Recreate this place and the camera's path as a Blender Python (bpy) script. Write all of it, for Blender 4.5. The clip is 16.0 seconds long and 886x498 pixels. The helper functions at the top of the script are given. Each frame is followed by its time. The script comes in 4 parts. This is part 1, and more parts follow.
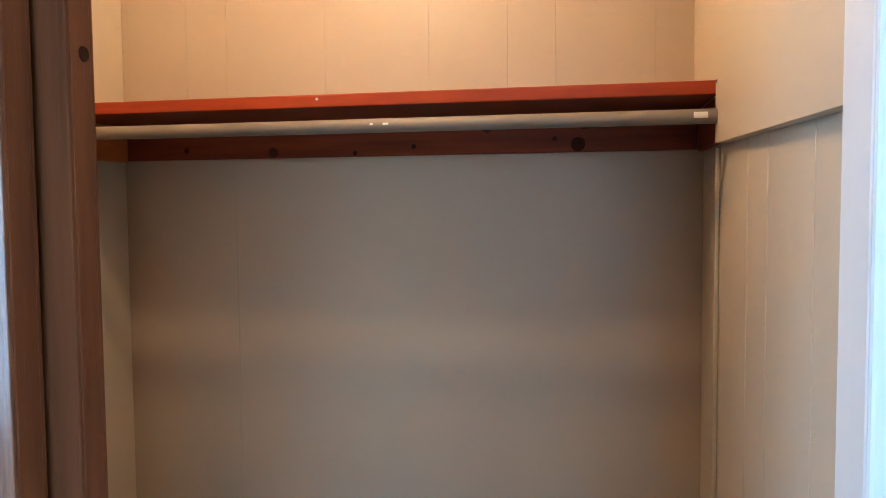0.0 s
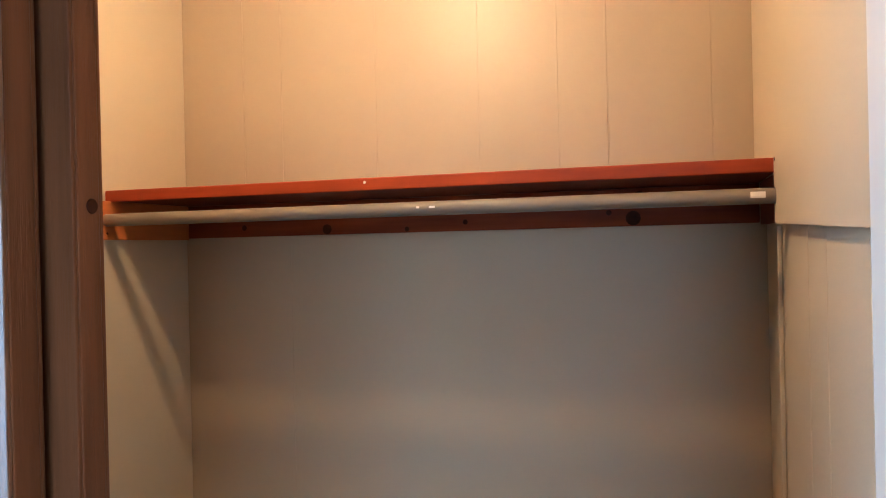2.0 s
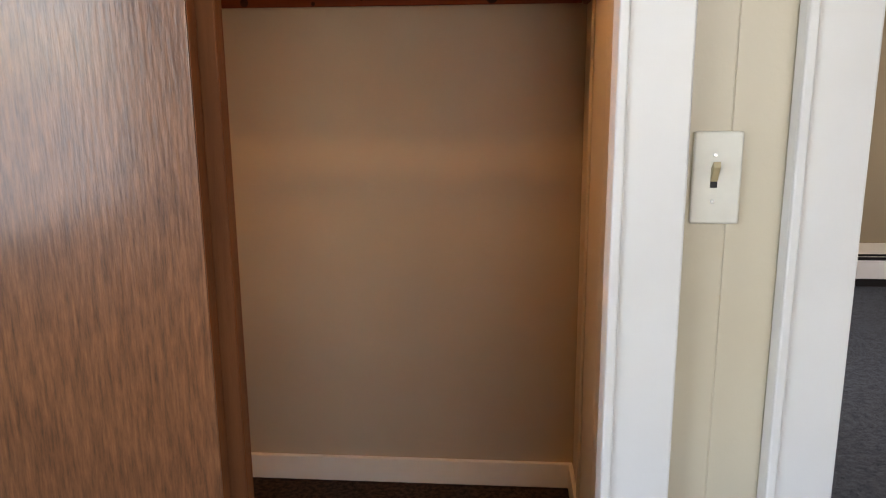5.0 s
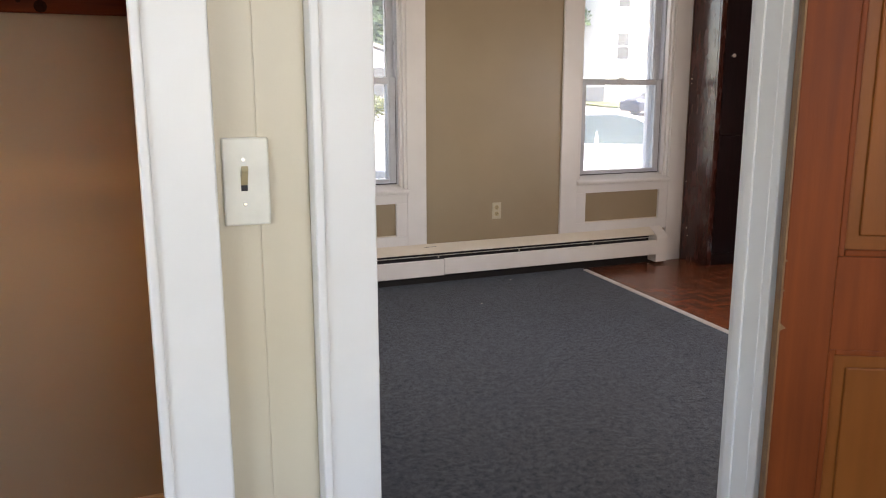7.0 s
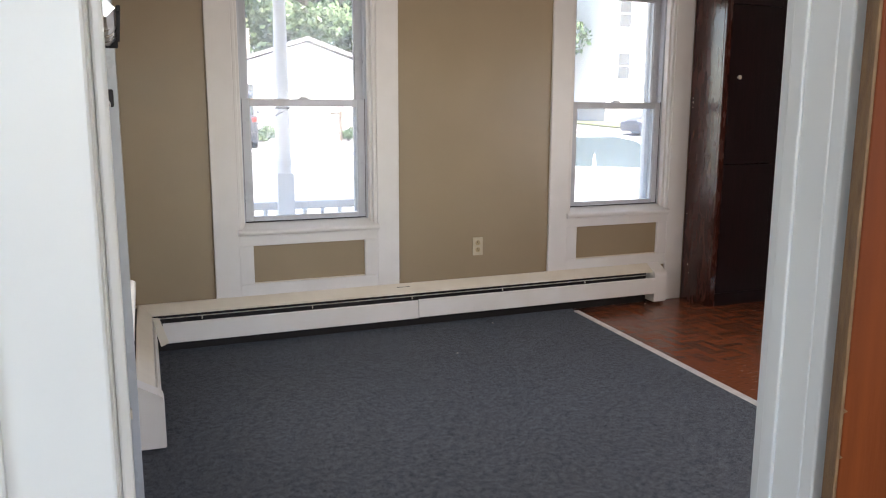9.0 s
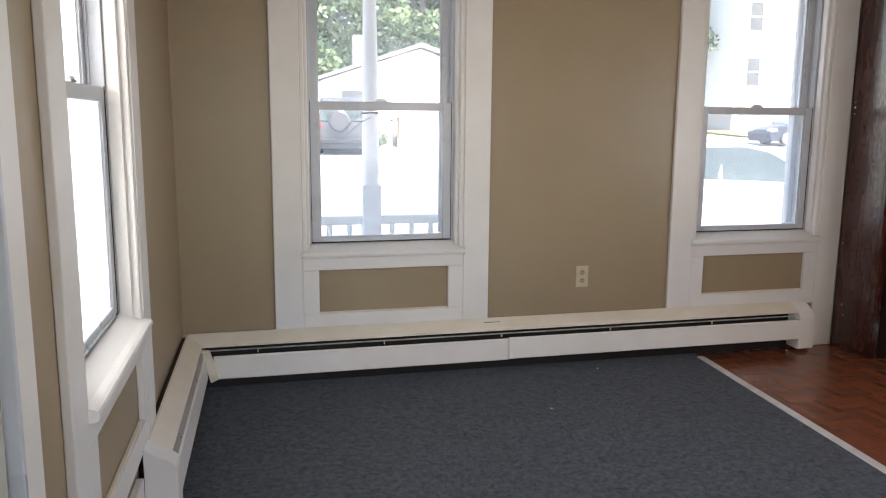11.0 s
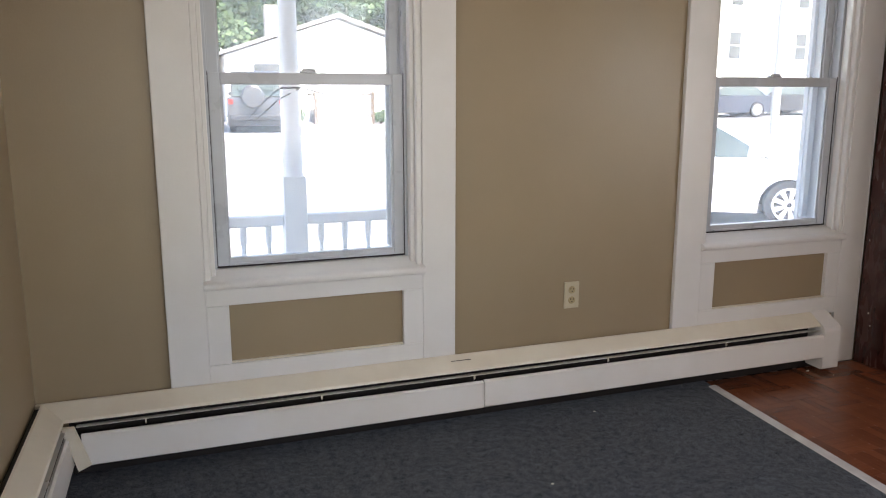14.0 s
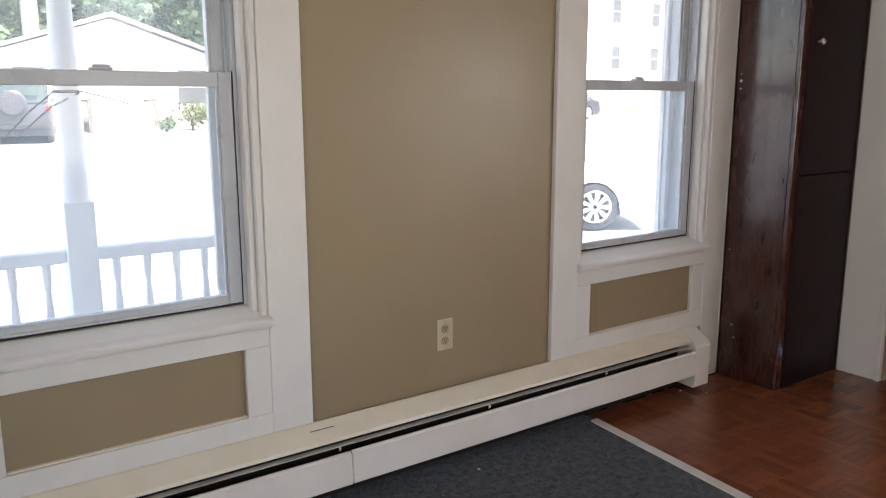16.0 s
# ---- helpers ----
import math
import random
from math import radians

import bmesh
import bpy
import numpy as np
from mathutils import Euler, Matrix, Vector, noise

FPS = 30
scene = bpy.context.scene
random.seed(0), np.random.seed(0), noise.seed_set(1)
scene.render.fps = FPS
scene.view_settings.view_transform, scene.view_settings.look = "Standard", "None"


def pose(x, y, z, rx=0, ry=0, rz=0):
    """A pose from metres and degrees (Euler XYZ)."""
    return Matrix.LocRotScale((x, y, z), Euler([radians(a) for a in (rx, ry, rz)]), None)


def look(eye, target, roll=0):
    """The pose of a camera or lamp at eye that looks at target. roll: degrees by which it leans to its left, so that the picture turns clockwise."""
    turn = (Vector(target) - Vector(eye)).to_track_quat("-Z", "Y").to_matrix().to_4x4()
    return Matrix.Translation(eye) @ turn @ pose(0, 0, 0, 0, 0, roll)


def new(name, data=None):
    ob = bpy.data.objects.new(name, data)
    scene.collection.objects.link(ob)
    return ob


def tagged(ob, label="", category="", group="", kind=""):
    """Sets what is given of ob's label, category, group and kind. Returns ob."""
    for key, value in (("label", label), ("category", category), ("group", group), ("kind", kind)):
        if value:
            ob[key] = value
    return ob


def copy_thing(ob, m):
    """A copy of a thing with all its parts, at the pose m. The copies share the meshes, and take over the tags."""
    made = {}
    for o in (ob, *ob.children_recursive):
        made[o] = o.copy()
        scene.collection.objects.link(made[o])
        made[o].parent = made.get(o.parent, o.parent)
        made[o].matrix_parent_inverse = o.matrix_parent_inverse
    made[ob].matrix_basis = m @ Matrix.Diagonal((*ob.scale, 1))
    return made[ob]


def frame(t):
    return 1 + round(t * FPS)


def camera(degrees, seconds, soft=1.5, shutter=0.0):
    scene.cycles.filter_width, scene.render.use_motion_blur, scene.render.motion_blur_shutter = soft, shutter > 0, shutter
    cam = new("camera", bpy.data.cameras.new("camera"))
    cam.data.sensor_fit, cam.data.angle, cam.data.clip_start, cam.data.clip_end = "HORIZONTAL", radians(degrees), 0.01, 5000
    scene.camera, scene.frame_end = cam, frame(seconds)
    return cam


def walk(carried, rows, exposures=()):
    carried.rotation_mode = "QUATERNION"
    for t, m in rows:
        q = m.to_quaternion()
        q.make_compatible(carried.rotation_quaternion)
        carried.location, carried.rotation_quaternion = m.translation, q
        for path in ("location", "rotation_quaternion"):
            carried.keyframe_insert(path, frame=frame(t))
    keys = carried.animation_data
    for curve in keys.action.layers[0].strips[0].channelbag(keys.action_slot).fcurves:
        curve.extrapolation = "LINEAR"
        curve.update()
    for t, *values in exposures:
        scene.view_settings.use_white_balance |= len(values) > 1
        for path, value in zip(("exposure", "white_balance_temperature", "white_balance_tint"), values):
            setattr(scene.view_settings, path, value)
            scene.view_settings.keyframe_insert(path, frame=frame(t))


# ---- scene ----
cam = camera(59.4, 16.0, 1.1)
PATH = [
    (0, (-0.02, 0.815, 1.379), (-0.395, 2.776, 1.262), -0.5),
    (0.5, (0.006, 0.879, 1.428), (-0.471, 2.821, 1.378), -0.8),
    (1, (0.02, 0.929, 1.45), (-0.546, 2.847, 1.463), -0.5),
    (1.5, (0.024, 0.924, 1.472), (-0.565, 2.835, 1.512), -0.9),
    (2, (0.025, 0.853, 1.456), (-0.536, 2.773, 1.449), -1.3),
    (2.5, (-0.002, 0.772, 1.421), (-0.454, 2.712, 1.22), -1.4),
    (3, (-0.005, 0.677, 1.383), (-0.393, 2.607, 1.005), -0.9),
    (3.2, (-0.008, 0.655, 1.369), (-0.386, 2.575, 0.93), -0.6),
    (5.3, (-0.001, 0.211, 1.288), (-0.041, 2.163, 0.857), -0.5),
    (5.5, (-0.011, 0.183, 1.284), (0.056, 2.138, 0.867), -0.6),
    (6, (0.007, 0.179, 1.276), (0.346, 2.11, 0.882), -0.6),
    (6.5, (0.04, 0.206, 1.272), (0.637, 2.076, 0.888), -0.5),
    (7, (0.112, 0.222, 1.277), (0.863, 2.035, 0.89), -0.1),
    (7.5, (0.259, 0.276, 1.281), (1.048, 2.077, 0.919), 0.6),
    (8, (0.374, 0.339, 1.281), (1.123, 2.16, 0.931), 0.7),
    (8.5, (0.419, 0.48, 1.284), (1.155, 2.307, 0.932), -0.2),
    (9, (0.469, 0.652, 1.313), (1.22, 2.474, 0.971), 0.2),
    (9.5, (0.594, 0.773, 1.327), (1.246, 2.638, 1.015), 1.1),
    (9.7, (0.658, 0.827, 1.329), (1.233, 2.717, 1.019), 1.4),
    (11.8, (0.866, 1.554, 1.294), (1.337, 3.47, 0.964), 0.4),
    (12, (0.886, 1.611, 1.298), (1.363, 3.524, 0.961), 0.2),
    (12.5, (0.88, 1.753, 1.292), (1.392, 3.652, 0.927), -0.2),
    (13, (0.833, 1.939, 1.312), (1.444, 3.805, 0.929), -0.6),
    (13.5, (0.867, 2.105, 1.308), (1.522, 3.955, 0.924), -0.3),
    (14, (0.934, 2.277, 1.317), (1.604, 4.121, 0.928), 0.0),
    (14.5, (0.914, 2.444, 1.296), (1.661, 4.259, 0.911), -0.8),
    (15, (0.855, 2.619, 1.304), (1.751, 4.363, 0.912), -1.3),
    (15.5, (0.9, 2.76, 1.311), (1.914, 4.437, 0.914), -0.6),
    (16, (0.986, 2.899, 1.313), (2.115, 4.507, 0.938), -0.1),
]
walk(cam, [(t, look(eye, target, roll)) for t, eye, target, roll in PATH],
     [(0, 3.27, 4850, 1), (3.2, 3.2, 5000, 3), (5.3, 2.90, 7800, 20), (7, 2.97, 7600, 19), (8.5, 3.06, 7050, 16), (12, 2.92, 7000, 14), (16, 2.92, 7050, 14)])

# ---- world, sun, large lights ----
world = bpy.data.worlds.new("sky")
scene.world = world
world.use_nodes = True
wn = world.node_tree.nodes
sky = wn.new("ShaderNodeTexSky")
sky.sky_type, sky.sun_disc = 'NISHITA', False
sky.sun_elevation, sky.sun_rotation = radians(58), radians(160)
wn["Background"].inputs[1].default_value = 0.15
world.node_tree.links.new(sky.outputs[0], wn["Background"].inputs[0])
sun = new("sun", bpy.data.lights.new("sun", 'SUN'))
sun.data.energy, sun.data.angle, sun.data.color = 2.7, radians(0.5), (1.0, 0.95, 0.88)
SUN_FROM = Vector((math.sin(radians(160)) * math.cos(radians(58)), math.cos(radians(160)) * math.cos(radians(58)), math.sin(radians(58))))
sun.matrix_world = look(SUN_FROM * 20, (0, 0, 0))


def added_fill_light(x, y, z, tx, ty, tz, w, h, power, color):
    lamp = new("added_fill_light", bpy.data.lights.new("added_fill_light", 'AREA'))
    lamp.data.shape, lamp.data.size, lamp.data.size_y = 'RECTANGLE', w, h
    lamp.data.energy, lamp.data.color = power, color
    lamp.matrix_world = look((x, y, z), (tx, ty, tz))


# added lamps for sky light at unseen hall and room windows behind the walker
added_fill_light(-1.46, -0.05, 1.5, 0.0, 0.05, 1.45, 1.1, 1.3, 2.5, (0.56, 0.78, 1.0))
added_fill_light(0.68, -1.46, 1.5, 0.3, 0, 1.35, 1.3, 1.2, 1.35, (0.60, 0.80, 1.0))
added_fill_light(2.3, 1.36, 1.0, 2.3, 3, 0.72, 0.8, 1.1, 2.7, (0.97, 0.96, 1.0))
added_fill_light(4.76, 2.45, 1.0, 3.6, 2.45, 0.8, 0.9, 1.1, 3.4, (0.97, 0.96, 1.0))
# added lamp just outside window_3, in place of the sky there
added_fill_light(0.05, 3.46, 1.42, 2.0, 3.54, 1.2, 0.80, 1.40, 3.8, (0.93, 0.97, 1.0))


# ---- materials ----
def mat(name, col, rough=0.5, col2=None, scale=8.0, amount=0.5, stretch=(1, 1, 1), fine=180.0, bump=0.05, metal=0.0, coat=0.0, spec=0.5, detail=5.0, rough_var=0.1, per_piece=0.0, nrough=0.5):
    """Two scales of noise: blotches of col and col2, and a fine grain in the relief."""
    m = bpy.data.materials.new(name)
    m.use_nodes = True
    n, l = m.node_tree.nodes, m.node_tree.links
    b = n["Principled BSDF"]
    b.inputs["Metallic"].default_value = metal
    b.inputs["Coat Weight"].default_value = coat
    b.inputs["Coat Roughness"].default_value = 0.15
    b.inputs["Specular IOR Level"].default_value = spec
    tc, mp = n.new("ShaderNodeTexCoord"), n.new("ShaderNodeMapping")
    mp.inputs["Scale"].default_value = stretch
    l.new(tc.outputs["Object"], mp.inputs[0])
    big, small = n.new("ShaderNodeTexNoise"), n.new("ShaderNodeTexNoise")
    big.inputs["Scale"].default_value, big.inputs["Detail"].default_value = scale, detail
    big.inputs["Roughness"].default_value = nrough
    small.inputs["Scale"].default_value, small.inputs["Detail"].default_value = fine, 3.0
    l.new(mp.outputs[0], big.inputs["Vector"])
    l.new(mp.outputs[0], small.inputs["Vector"])
    ramp = n.new("ShaderNodeValToRGB")
    c2 = col2 or tuple(c * 0.85 for c in col)
    ramp.color_ramp.elements[0].position, ramp.color_ramp.elements[1].position = 0.5 - amount * 0.5, 0.5 + amount * 0.5
    ramp.color_ramp.elements[0].color, ramp.color_ramp.elements[1].color = (*c2, 1), (*col, 1)
    l.new(big.outputs[0], ramp.inputs[0])
    colour = ramp.outputs[0]
    if per_piece:
        info, hsv, rng = n.new("ShaderNodeObjectInfo"), n.new("ShaderNodeHueSaturation"), n.new("ShaderNodeMapRange")
        rng.inputs["To Min"].default_value, rng.inputs["To Max"].default_value = 1 - per_piece, 1 + per_piece
        l.new(info.outputs["Random"], rng.inputs["Value"])
        l.new(rng.outputs[0], hsv.inputs["Value"])
        l.new(colour, hsv.inputs["Color"])
        colour = hsv.outputs[0]
    l.new(colour, b.inputs["Base Color"])
    mr = n.new("ShaderNodeMapRange")
    mr.inputs["To Min"].default_value, mr.inputs["To Max"].default_value = max(0.02, rough - rough_var), min(1, rough + rough_var)
    l.new(big.outputs[0], mr.inputs["Value"])
    l.new(mr.outputs[0], b.inputs["Roughness"])
    if bump:
        bp = n.new("ShaderNodeBump")
        bp.inputs["Strength"].default_value, bp.inputs["Distance"].default_value = bump, 0.004
        l.new(small.outputs[0], bp.inputs["Height"])
        l.new(bp.outputs[0], b.inputs["Normal"])
    return m


def glass(name, tint=(1, 1, 1), rough=0.0, haze=0.13):
    m = bpy.data.materials.new(name)
    m.use_nodes = True
    n, l = m.node_tree.nodes, m.node_tree.links
    n.remove(n["Principled BSDF"])
    tr, gl, mx, lw = n.new("ShaderNodeBsdfTransparent"), n.new("ShaderNodeBsdfGlossy"), n.new("ShaderNodeMixShader"), n.new("ShaderNodeLayerWeight")
    pw, ml = n.new("ShaderNodeMath"), n.new("ShaderNodeMath")
    pw.operation, ml.operation = 'POWER', 'MULTIPLY_ADD'
    pw.inputs[1].default_value, ml.inputs[1].default_value, ml.inputs[2].default_value = 4.0, 0.5, 0.02
    tr.inputs[0].default_value = (*tint, 1)
    gl.inputs["Roughness"].default_value = rough
    l.new(lw.outputs["Facing"], pw.inputs[0])
    l.new(pw.outputs[0], ml.inputs[0])
    l.new(ml.outputs[0], mx.inputs[0])
    l.new(tr.outputs[0], mx.inputs[1])
    l.new(gl.outputs[0], mx.inputs[2])
    # translucent share lays the outdoor glare over the pane as a haze
    veil, mx2 = n.new("ShaderNodeBsdfTranslucent"), n.new("ShaderNodeMixShader")
    veil.inputs[0].default_value = (0.9, 0.92, 0.92, 1)
    mx2.inputs[0].default_value = haze
    l.new(mx.outputs[0], mx2.inputs[1])
    l.new(veil.outputs[0], mx2.inputs[2])
    l.new(mx2.outputs[0], n["Material Output"].inputs[0])
    return m


def emitter(name, col, strength):
    m = bpy.data.materials.new(name)
    m.use_nodes = True
    b = m.node_tree.nodes["Principled BSDF"]
    b.inputs["Base Color"].default_value = (*col, 1)
    b.inputs["Emission Color"].default_value = (*col, 1)
    b.inputs["Emission Strength"].default_value = strength
    return m


M_WALL = mat("tan_wall_paint", (0.338, 0.258, 0.160), 0.36, (0.305, 0.231, 0.142), scale=2.5, fine=120, bump=0.12)
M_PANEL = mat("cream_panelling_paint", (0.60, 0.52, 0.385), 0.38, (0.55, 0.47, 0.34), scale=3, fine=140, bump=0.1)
# back wall colour darkened for the shade under the shelf
M_CLOSET = mat("closet_paint_with_shade", (0.46, 0.37, 0.255), 0.42, (0.42, 0.335, 0.23), scale=3, fine=140, bump=0.06, spec=0.4, rough_var=0.04)
M_WHITE = mat("white_trim_paint", (0.78, 0.755, 0.72), 0.33, (0.72, 0.69, 0.65), scale=5, fine=60, bump=0.06)
M_CREAM = mat("cream_trim_paint", (0.78, 0.71, 0.58), 0.42, (0.71, 0.63, 0.50), scale=9, fine=70, bump=0.12)
M_HEATER = mat("white_heater_enamel", (0.80, 0.765, 0.72), 0.36, (0.73, 0.69, 0.63), scale=5, fine=40, bump=0.03)
# vinyl greyed to hold the shade of the backlit sashes
M_VINYL = mat("greyed_vinyl_sash", (0.54, 0.56, 0.59), 0.3, (0.48, 0.50, 0.53), scale=6, bump=0.02)
M_CARPET = mat("charcoal_loop_carpet", (0.098, 0.103, 0.114), 0.95, (0.006, 0.0065, 0.0075), scale=40, amount=0.24, fine=520, bump=1.0, spec=0.15, detail=10, nrough=0.82)
for node in M_CARPET.node_tree.nodes:
    if node.type == 'BSDF_PRINCIPLED':
        node.inputs["Sheen Weight"].default_value, node.inputs["Sheen Roughness"].default_value = 0.22, 0.4
        node.inputs["Sheen Tint"].default_value = (0.75, 0.85, 1.0, 1)
M_CARPET2 = mat("dark_brown_closet_carpet", (0.05, 0.032, 0.022), 0.95, (0.015, 0.010, 0.008), scale=60, amount=0.2, fine=400, bump=0.9, spec=0.15)
M_CEIL = mat("white_ceiling_paint", (0.74, 0.72, 0.68), 0.7, scale=2, fine=90, bump=0.1)
# near-black for gaskets and for the shade in gaps, grooves and recesses
M_DARK = mat("black_parts_and_shade", (0.012, 0.008, 0.007), 0.6, scale=12, bump=0.05)
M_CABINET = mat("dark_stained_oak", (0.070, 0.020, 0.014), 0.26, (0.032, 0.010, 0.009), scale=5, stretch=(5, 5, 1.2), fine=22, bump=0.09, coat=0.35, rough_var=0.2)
# cabinet front, near black and darker than the side
M_CABFRONT = mat("near_black_cabinet_front", (0.020, 0.008, 0.009), 0.42, (0.010, 0.004, 0.005), scale=5, stretch=(14, 14, 1.0), fine=40, bump=0.2, spec=0.18)
M_PINE = mat("red_stained_knotty_pine", (0.25, 0.052, 0.014), 0.5, (0.12, 0.024, 0.008), scale=4, stretch=(1.0, 9, 12), fine=40, bump=0.12, spec=0.15)
M_KNOT = mat("pine_knot", (0.060, 0.017, 0.007), 0.6, (0.022, 0.007, 0.003), scale=60, bump=0.1, spec=0.08)
M_ORANGE = mat("bare_orange_pine", (0.52, 0.16, 0.03), 0.5, (0.40, 0.11, 0.02), scale=7, stretch=(9, 1, 12), fine=60, bump=0.15)
M_REDSHELF = mat("red_painted_shelf_edge", (0.35, 0.052, 0.007), 0.5, (0.24, 0.034, 0.006), scale=6, stretch=(1, 8, 8), bump=0.06, spec=0.2)
M_ROD = mat("grey_painted_rod", (0.24, 0.20, 0.155), 0.42, (0.18, 0.15, 0.115), scale=14, stretch=(0.4, 4, 4), bump=0.08)
M_SLIDER = mat("streaky_lauan_door_face", (0.30, 0.118, 0.048), 0.34, (0.075, 0.024, 0.009), scale=8, stretch=(20, 20, 2.2), amount=0.42, fine=9, bump=0.25, coat=0.5, detail=9, nrough=0.72)
M_SLIDEREDGE = mat("brown_door_edge", (0.225, 0.080, 0.030), 0.5, (0.13, 0.044, 0.017), scale=4, stretch=(16, 16, 1.0), fine=40, bump=0.2, spec=0.12)
M_DOOR = mat("reddish_brown_stained_door", (0.25, 0.054, 0.012), 0.46, (0.145, 0.030, 0.008), scale=2.6, stretch=(12, 12, 0.9), fine=24, bump=0.1, coat=0.0, spec=0.12)
M_DOORPANEL = mat("orange_brown_stained_panel", (0.29, 0.088, 0.017), 0.40, (0.18, 0.050, 0.010), scale=2.2, stretch=(7, 7, 0.9), fine=24, bump=0.1, coat=0.0, spec=0.15)
M_BAREWOOD = mat("worn_bare_wood_edge", (0.32, 0.18, 0.08), 0.6, (0.17, 0.075, 0.03), scale=26, stretch=(3, 3, 1), bump=0.2)
M_ENTRY = mat("glossy_cream_entry_door_paint", (0.48, 0.455, 0.375), 0.18, (0.43, 0.405, 0.33), scale=3, stretch=(5, 5, 1), fine=50, bump=0.05, coat=0.4)
M_PLATE = mat("ivory_plastic_plate", (0.74, 0.70, 0.60), 0.35, scale=20, bump=0.02)
M_IVORY = mat("yellowed_ivory_plastic", (0.46, 0.36, 0.20), 0.4, scale=20, bump=0.02)
M_BEIGE = mat("beige_plastic_plate", (0.58, 0.50, 0.35), 0.4, scale=20, bump=0.02)
M_METAL = mat("brushed_steel", (0.55, 0.54, 0.52), 0.28, (0.40, 0.39, 0.37), scale=20, stretch=(1, 1, 6), metal=1.0, bump=0.05)
M_ALU = mat("worn_aluminium_strip", (0.80, 0.78, 0.75), 0.42, (0.62, 0.58, 0.55), scale=16, metal=0.35, bump=0.1)
M_BRASS = mat("pale_brass_knob", (0.75, 0.70, 0.60), 0.3, metal=0.5, scale=20, bump=0.0)
M_FINGER = mat("red_brown_parquet_finger", (0.23, 0.073, 0.032), 0.24, (0.145, 0.042, 0.019), scale=7, stretch=(2.0, 22, 1), fine=90, bump=0.05, per_piece=0.22)
M_GLASS = glass("window_glass")
M_HOUSEGLASS = mat("dull_house_window_glass", (0.10, 0.105, 0.105), 0.5, (0.06, 0.065, 0.065), scale=1.5, bump=0.0, spec=0.1)
# pale base colour stands for the sky's reflection in car windows
M_CARGLASS = mat("sky_toned_car_glass", (0.095, 0.125, 0.125), 0.10, scale=2, bump=0.0, spec=0.3)
M_WHITEPAINT = mat("white_exterior_paint", (0.76, 0.77, 0.78), 0.55, (0.70, 0.71, 0.73), scale=5, bump=0.1)
M_SIDING = mat("white_clapboard", (0.78, 0.77, 0.74), 0.6, (0.72, 0.71, 0.69), scale=2, stretch=(0.4, 0.4, 8), bump=0.1)
M_ROOF = mat("grey_shingle_roof", (0.30, 0.28, 0.26), 0.85, (0.20, 0.19, 0.18), scale=6, fine=30, bump=0.5)
M_ASPHALT = mat("sun_bleached_asphalt", (0.26, 0.25, 0.24), 0.9, (0.19, 0.185, 0.18), scale=0.8, fine=60, bump=0.4)
M_LAWN = mat("dry_lawn_grass", (0.10, 0.14, 0.04), 0.95, (0.16, 0.15, 0.06), scale=1.5, fine=60, bump=0.8)
M_CONCRETE = mat("pale_concrete", (0.42, 0.40, 0.37), 0.85, (0.33, 0.32, 0.30), scale=3, bump=0.3)
M_PORCH = mat("grey_porch_boards", (0.33, 0.34, 0.35), 0.6, scale=5, stretch=(8, 1, 1), bump=0.2)
M_LEAF = mat("green_leaves", (0.12, 0.185, 0.075), 0.5, (0.08, 0.13, 0.055), scale=0.7, bump=0.0)
M_BUSH = mat("yellow_green_shrub_leaves", (0.15, 0.17, 0.05), 0.5, (0.09, 0.11, 0.03), scale=2.5, bump=0.0)
M_BARK = mat("grey_brown_bark", (0.12, 0.09, 0.065), 0.9, scale=10, stretch=(4, 4, 1), bump=0.8)
M_TYRE = mat("black_rubber", (0.03, 0.03, 0.032), 0.8, scale=20, bump=0.2)
M_RIM = mat("silver_alloy", (0.72, 0.72, 0.73), 0.35, metal=0.15, scale=8, bump=0.0)
M_CARWHITE = mat("white_car_paint", (0.80, 0.81, 0.82), 0.2, scale=2, coat=0.6, bump=0.0)
M_CARBLUE = mat("blue_grey_car_paint", (0.028, 0.032, 0.050), 0.4, scale=2, coat=0.0, bump=0.0)
M_CARGREY = mat("silver_grey_car_paint", (0.060, 0.060, 0.064), 0.3, scale=2, coat=0.3, bump=0.0)
M_RED = mat("red_lens", (0.45, 0.03, 0.02), 0.2, scale=8, bump=0.0)
M_ROPE = mat("black_cord", (0.02, 0.02, 0.02), 0.8, scale=40, bump=0.2)
M_BRICKC = mat("pale_brick_chimney", (0.45, 0.40, 0.35), 0.85, (0.36, 0.31, 0.27), scale=8, bump=0.4)
M_BULB = emitter("warm_bulb_glow", (1.0, 0.56, 0.25), 62.0)


# ---- mesh helpers ----
ORIGIN = {}


def bm_box(bm, x0, y0, z0, x1, y1, z1, bevel=0.0):
    """A box from corner to corner, with its edges rounded off by bevel."""
    vs = [bm.verts.new((x, y, z)) for x in (x0, x1) for y in (y0, y1) for z in (z0, z1)]
    fs = [bm.faces.new([vs[i] for i in q]) for q in ((0, 1, 3, 2), (4, 6, 7, 5), (0, 4, 5, 1), (2, 3, 7, 6), (0, 2, 6, 4), (1, 5, 7, 3))]
    if bevel > 0:
        es = list({e for f in fs for e in f.edges})
        bmesh.ops.bevel(bm, geom=es, offset=bevel, segments=2, affect='EDGES', profile=0.5)
    return bm


def box(x0, y0, z0, x1, y1, z1, bevel=0.0):
    return bm_box(bmesh.new(), min(x0, x1), min(y0, y1), min(z0, z1), max(x0, x1), max(y0, y1), max(z0, z1), bevel)


